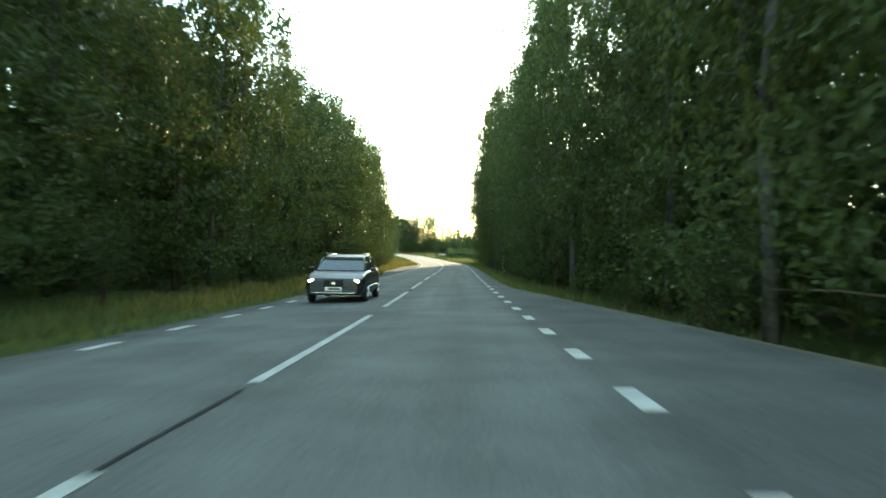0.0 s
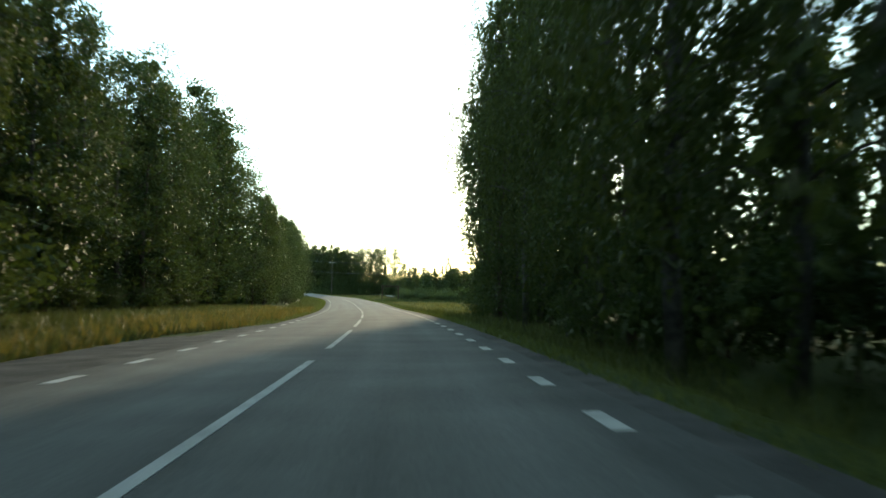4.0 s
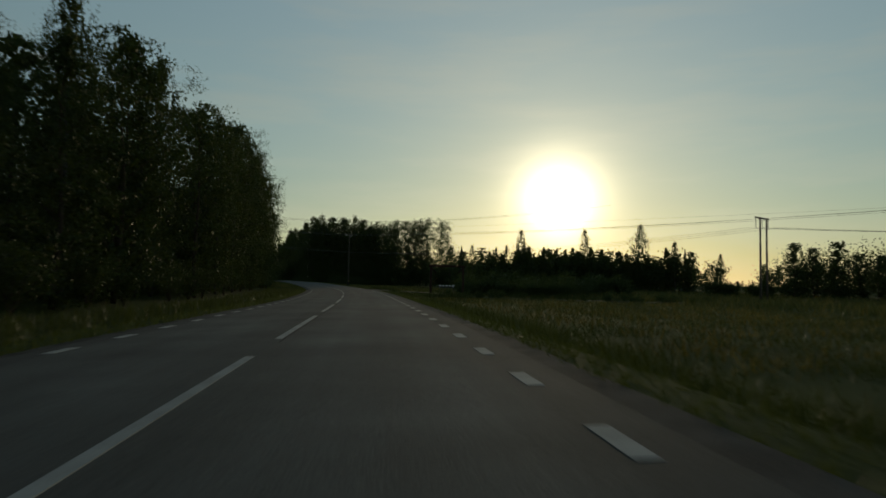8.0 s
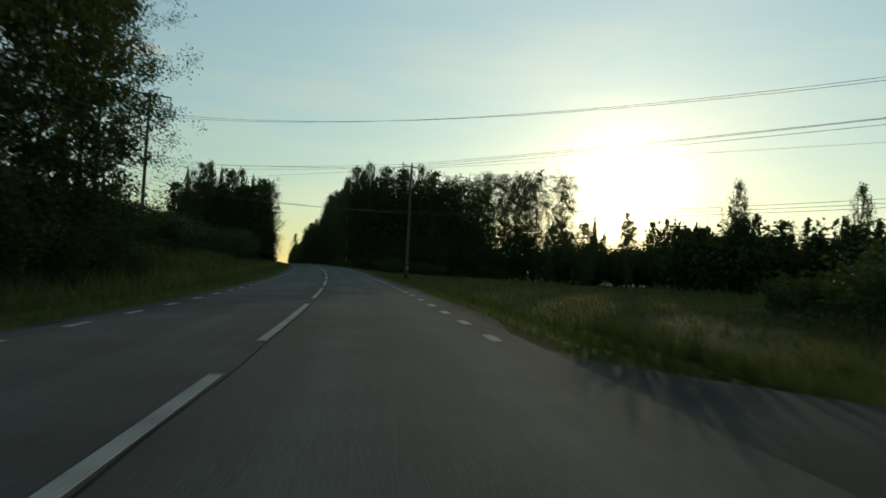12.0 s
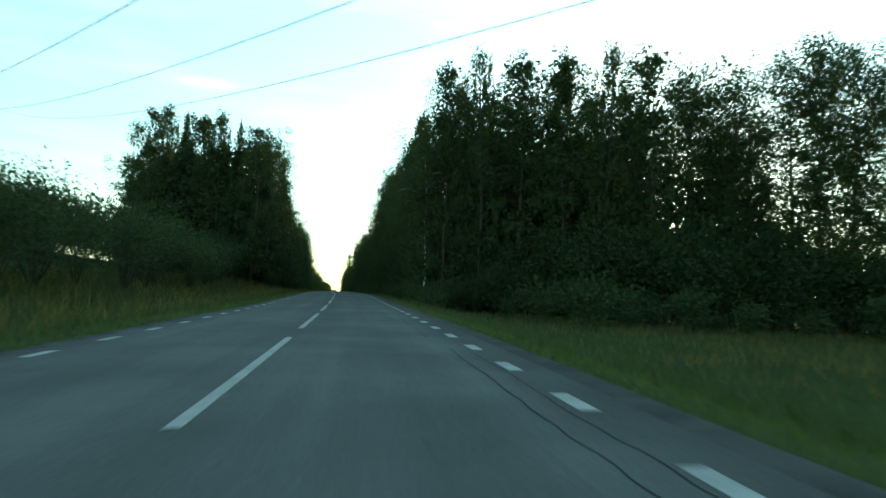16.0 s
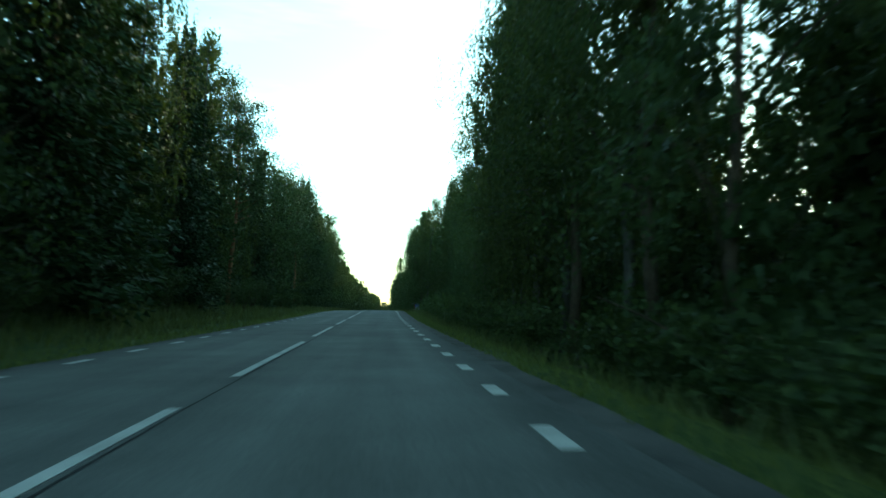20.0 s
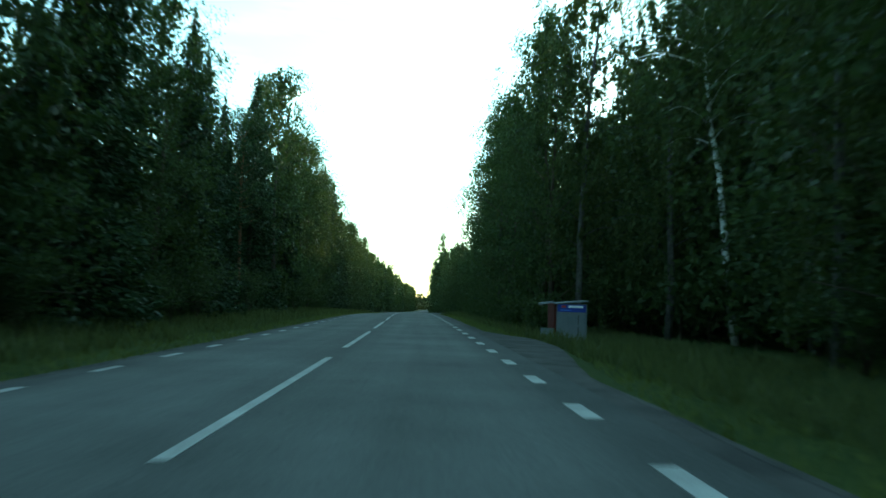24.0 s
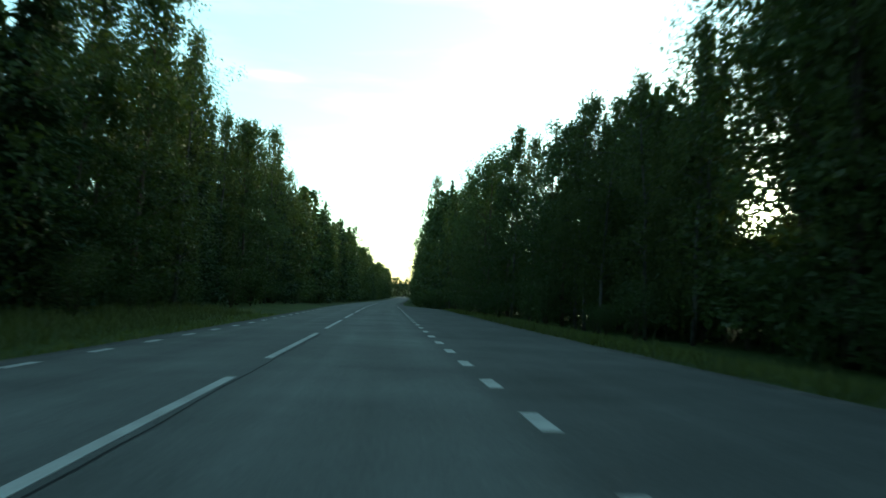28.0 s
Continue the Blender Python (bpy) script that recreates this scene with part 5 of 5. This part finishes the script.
def fallen_log(s, off):
    """A short length of birch on the ground, with the stubs of two boughs."""
    ob = thing("fallen_log", "weathered grey fallen log lying in the dark ditch grass", "log", "", stand(s, off, -68))
    part("log", bar_mesh("log", [tube([(0.01, -0.62, 0.12), (0.0, -0.6, 0.12), (0.03, -0.1, 0.14), (-0.02, 0.35, 0.15), (0.02, 0.68, 0.19), (0.02, 0.7, 0.19)], [0.03, 0.055, 0.05, 0.046, 0.038, 0.02], 9)], OLD_WOOD), None, ob)
    for y, x in ((-0.2, 0.1), (0.3, -0.09)):
        part("bough_stub", bar_mesh("bough_stub", [round_bar((x * 0.2, y, 0.15), (x * 1.6, y + 0.1, 0.24), 0.016, 0.009, 6)], GREY_BARK), None, ob)
    return ob


fallen_log(461.2, 8.05)

# ---- signs
BLUE = surface("blue_sign", (0.012, 0.03, 0.22), (0.02, 0.05, 0.32), rough=0.4, scale=2, fine=40, bump=0.03, depth=0.001)
GREY_BACK = surface("sign_back", (0.2, 0.21, 0.22), (0.3, 0.31, 0.32), rough=0.5, metal=0.6, bump=0.05, depth=0.001)


def posts(ob, xs, H, r=0.03):
    for x in xs:
        part("post", bar_mesh("post", [round_bar((x, 0, -0.3), (x, 0, H), r, r, 10)], STEEL), None, ob)


def parking_sign(s, off):
    ob = thing("parking_sign", "blue square parking sign with white letter on two posts", "road sign", m=stand(s, off, 2))
    posts(ob, (-0.28, 0.28), 2.15)
    panel = part("panel", box(0.92, 0.03, 0.8, (0, -0.045, 1.8), 0.012), BLUE, ob)
    for x, z, sx, sz in ((0, 2.185, 0.9, 0.02), (0, 1.415, 0.9, 0.02), (-0.445, 1.8, 0.02, 0.77), (0.445, 1.8, 0.02, 0.77)):
        part("border", box(sx, 0.006, sz, (x, -0.063, z), 0.001), WHITE, panel)
    text = bpy.data.curves.new("letter", "FONT")
    text.body, text.size, text.extrude, text.align_x, text.align_y = "P", 0.72, 0.003, "CENTER", "CENTER"
    text.offset = 0.018
    text.materials.append(WHITE)
    letter = new("letter", text)
    letter.parent = panel
    letter.matrix_basis = pose(-0.02, -0.066, 1.8, 90, 0, 0)
    return ob


parking_sign(616.8, 9.85)


def back_sign(s, off):
    ob = thing("road_sign", "road sign seen from its grey back on two pale posts", "road sign", m=stand(s, off, 178))
    for x in (-0.42, 0.42):
        part("post", box(0.09, 0.09, 2.6, (x, 0, 1.1), 0.01), surface("pale_wood", (0.25, 0.22, 0.17), (0.42, 0.38, 0.3), rough=0.85, scale=2, fine=20), ob)
    part("panel", box(1.35, 0.03, 0.75, (0, -0.07, 2.05), 0.012), BLUE, ob)
    for z in (1.85, 2.25):
        part("rail", box(1.3, 0.03, 0.05, (0, -0.045, z), 0.004), GREY_BACK, ob)
    return ob


back_sign(100.5, -9.3)

# ---- the small shelter at the bus stop
SHEET = surface("grey_sheet", (0.110, 0.121, 0.132), (0.176, 0.187, 0.198), rough=0.6, scale=1.5, fine=20, bump=0.1, depth=0.003)
RED_BOARD = surface("dark_red_boards", (0.06, 0.012, 0.01), (0.13, 0.03, 0.022), rough=0.85, scale=2, fine=25, bump=0.4, depth=0.004)
RED_MARK = surface("red_mark", (0.4, 0.03, 0.03), (0.5, 0.05, 0.05), rough=0.4, bump=0)


def shelter(s, off):
    ob = thing("bus_shelter", "small grey roadside bus shelter with a blue board", "shelter", m=stand(s, off, 0, 0.9))
    part("side_wall", box(0.06, 1.5, 1.75, (-0.72, 0.75, 0.85), 0.01), RED_BOARD, ob)
    part("back_wall", box(1.5, 0.06, 1.7, (0.03, 1.5, 0.85), 0.01), RED_BOARD, ob)
    for k in range(5):
        part("front_panel", box(0.252, 0.05, 1.72, (-0.52 + 0.26 * k, -0.02, 0.86), 0.006), SHEET, ob)
    part("end_wall", box(0.06, 1.5, 1.75, (0.7, 0.75, 0.86), 0.01), SHEET, ob)
    part("roof", box(1.5, 1.8, 0.07, (0, 0.75, 1.79), 0.015, Matrix.Rotation(radians(-6), 4, "Y")), SHEET, ob)
    part("roof_flap", box(0.6, 0.7, 0.09, (-1.1, 0.1, 1.74), 0.015, Matrix.Rotation(radians(-10), 4, "Y")), SHEET, ob)
    part("low_wall", box(0.65, 0.07, 0.62, (-1.0, 0.1, 0.31), 0.01), SHEET, ob)
    board = part("board", box(1.28, 0.03, 0.34, (0.02, -0.064, 1.53), 0.008), BLUE, ob, "blue board with white bar")
    part("white_bar", box(0.66, 0.008, 0.1, (0.2, -0.082, 1.6), 0.002), WHITE, board)
    part("red_bar", box(0.2, 0.008, 0.1, (-0.34, -0.082, 1.6), 0.002), RED_MARK, board)
    part("lower_bar", box(0.5, 0.008, 0.05, (-0.25, -0.082, 1.44), 0.002), surface("light_blue", (0.05, 0.12, 0.5), (0.08, 0.16, 0.6), rough=0.4, bump=0), board)
    for z in (1.02, 0.5):
        part("window_slit", box(0.06, 0.012, 0.42, (0.33, -0.052, z), 0.003), WIRE, ob)
    return ob


shelter(557.6, 7.9)

# ---- the dark estate car in the other lane
CAR_PAINT = surface("black_car_paint", (0.005, 0.006, 0.006), (0.01, 0.011, 0.011), rough=0.38, bump=0)
GRILLE = surface("black_plastic", (0.012, 0.012, 0.012), (0.025, 0.025, 0.025), rough=0.6, bump=0)
CAR_GLASS = surface("dark_window_glass", (0.02, 0.026, 0.028), (0.035, 0.042, 0.045), rough=0.06, bump=0)
RUBBER = surface("tyre_black", (0.012, 0.012, 0.012), (0.025, 0.025, 0.025), rough=0.85, bump=0.2, depth=0.003)
CHROME = surface("bright_metal", (0.5, 0.5, 0.5), (0.65, 0.65, 0.65), rough=0.2, metal=1.0, bump=0)
lamp_mat, ln, ll, lb = material("headlight_glow")
lb.inputs["Emission Color"].default_value, lb.inputs["Emission Strength"].default_value = (1, 0.96, 0.85, 1), 1.2


def loft(name, sections, mat, parent, label="", smooth=True):
    """A closed body through cross-sections: each a y and a list of x, z for the half, mirrored."""
    V, F = [], []
    n = None
    for y, half in sections:
        ring = [(x, z) for x, z in half] + [(-x, z) for x, z in reversed(half)]
        n = len(ring)
        V += [(x, y, z) for x, z in ring]
    for i in range(len(sections) - 1):
        for j in range(n):
            F.append([i * n + j, i * n + (j + 1) % n, (i + 1) * n + (j + 1) % n, (i + 1) * n + j])
    F.append(list(range(n)))
    F.append([(len(sections) - 1) * n + j for j in reversed(range(n))])
    me = mesh_of(name, V, F, mat, False)
    ob = part(name, me, None, parent, label)
    mod = ob.modifiers.new("round", "BEVEL")
    mod.width, mod.segments, mod.limit_method, mod.angle_limit = 0.03, 2, "ANGLE", radians(25)
    return ob


def estate_car(s, off):
    """Front towards -y."""
    ob = thing("estate_car", "black estate car with lit headlights and roof rails", "car", m=Matrix.Translation(spot(s, off, 0.0, True)) @ Matrix.Rotation(float(heading(s)), 4, "Z"))
    low = 0.24

    def sec(y, wid, belt, nose=0.0):
        return (y, [(wid * 0.88, low + nose), (wid, low + 0.18 + nose), (wid * 1.0, belt - 0.22), (wid * 0.95, belt - 0.04), (wid * 0.88, belt)])
    loft("body", [sec(-2.32, 0.74, 0.66, 0.06), sec(-2.2, 0.86, 0.76, 0.02), sec(-1.9, 0.91, 0.86), sec(-1.1, 0.93, 0.97), sec(-0.2, 0.93, 0.99), sec(1.4, 0.93, 1.02), sec(2.1, 0.89, 1.02), sec(2.32, 0.84, 0.95, 0.08)], CAR_PAINT, ob)
    loft("cabin_glass", [(-1.15, [(0.78, 0.95), (0.76, 0.98)]), (-0.45, [(0.80, 0.97), (0.66, 1.36)]), (0.2, [(0.82, 0.98), (0.66, 1.44)]), (1.5, [(0.81, 0.98), (0.65, 1.42)]), (2.2, [(0.76, 0.98), (0.66, 1.04)])], CAR_GLASS, ob)
    loft("roof", [(-0.5, [(0.64, 1.36), (0.6, 1.39)]), (0.1, [(0.67, 1.44), (0.6, 1.48)]), (1.0, [(0.67, 1.45), (0.6, 1.49)]), (1.75, [(0.65, 1.36), (0.6, 1.41)])], CAR_PAINT, ob)
    for x in (-1, 1):
        part("roof_rail", bar_mesh("roof_rail", [round_bar((x * 0.62, -0.2, 1.52), (x * 0.6, 1.5, 1.5), 0.02, 0.02, 6, 3)], CHROME), None, ob)
        part("pillar", bar_mesh("pillar", [round_bar((x * 0.8, -1.05, 0.98), (x * 0.655, -0.45, 1.38), 0.035, 0.03, 6)], CAR_PAINT), None, ob)
        part("pillar", bar_mesh("pillar", [round_bar((x * 0.825, 0.45, 0.99), (x * 0.67, 0.42, 1.45), 0.04, 0.035, 6)], CAR_PAINT), None, ob)
        part("mirror", box(0.2, 0.12, 0.13, (x * 1.0, -0.75, 1.03), 0.04), CAR_PAINT, ob)
        part("headlight", box(0.27, 0.1, 0.1, (x * 0.64, -2.235, 0.68), 0.035, Matrix.Rotation(radians(-x * 22), 4, "Z")), lamp_mat, ob, "lit headlight")
        part("fog_light", box(0.18, 0.04, 0.08, (x * 0.62, -2.325, 0.4), 0.02), CHROME, ob)
        part("side_strip", box(0.02, 2.4, 0.05, (x * 0.935, 0.1, 0.5), 0.008), CHROME, ob)
        for y in (-1.42, 1.4):
            wheel = part("wheel", bar_mesh("wheel", [tube([(x * 0.74, y, 0.32), (x * 0.77, y, 0.32), (x * 0.9, y, 0.32), (x * 0.93, y, 0.32)], [0.29, 0.325, 0.325, 0.29], 24)], RUBBER, False), None, ob, "black tyre")
            part("rim", bar_mesh("rim", [tube([(x * 0.9, y, 0.32), (x * 0.935, y, 0.32)], [0.22, 0.21], 20)] + [round_bar((x * 0.94, y, 0.32), (x * 0.94, y + 0.2 * math.cos(a), 0.32 + 0.2 * math.sin(a)), 0.03, 0.02, 5) for a in np.arange(5) * 1.2566], CHROME, False), None, wheel)
    grille = part("grille", box(0.6, 0.05, 0.22, (0, -2.31, 0.62), 0.02), RUBBER, ob)
    for k in range(4):
        part("slat", box(0.56, 0.02, 0.016, (0, -2.34, 0.545 + 0.05 * k), 0.004), GRILLE, grille)
    part("badge", box(0.13, 0.02, 0.09, (0, -2.345, 0.62), 0.02), CHROME, grille)
    part("lower_trim", box(1.3, 0.02, 0.035, (0, -2.362, 0.33), 0.008), CHROME, ob)
    part("bumper", box(1.5, 0.12, 0.2, (0, -2.3, 0.4), 0.04), CAR_PAINT, ob)
    plate = part("number_plate", box(0.5, 0.015, 0.11, (0, -2.368, 0.45), 0.004), WHITE, ob)
    part("plate_bar", box(0.36, 0.006, 0.05, (0.02, -2.378, 0.45), 0.002), RUBBER, plate)
    return ob


estate_car(23.2, -1.75)
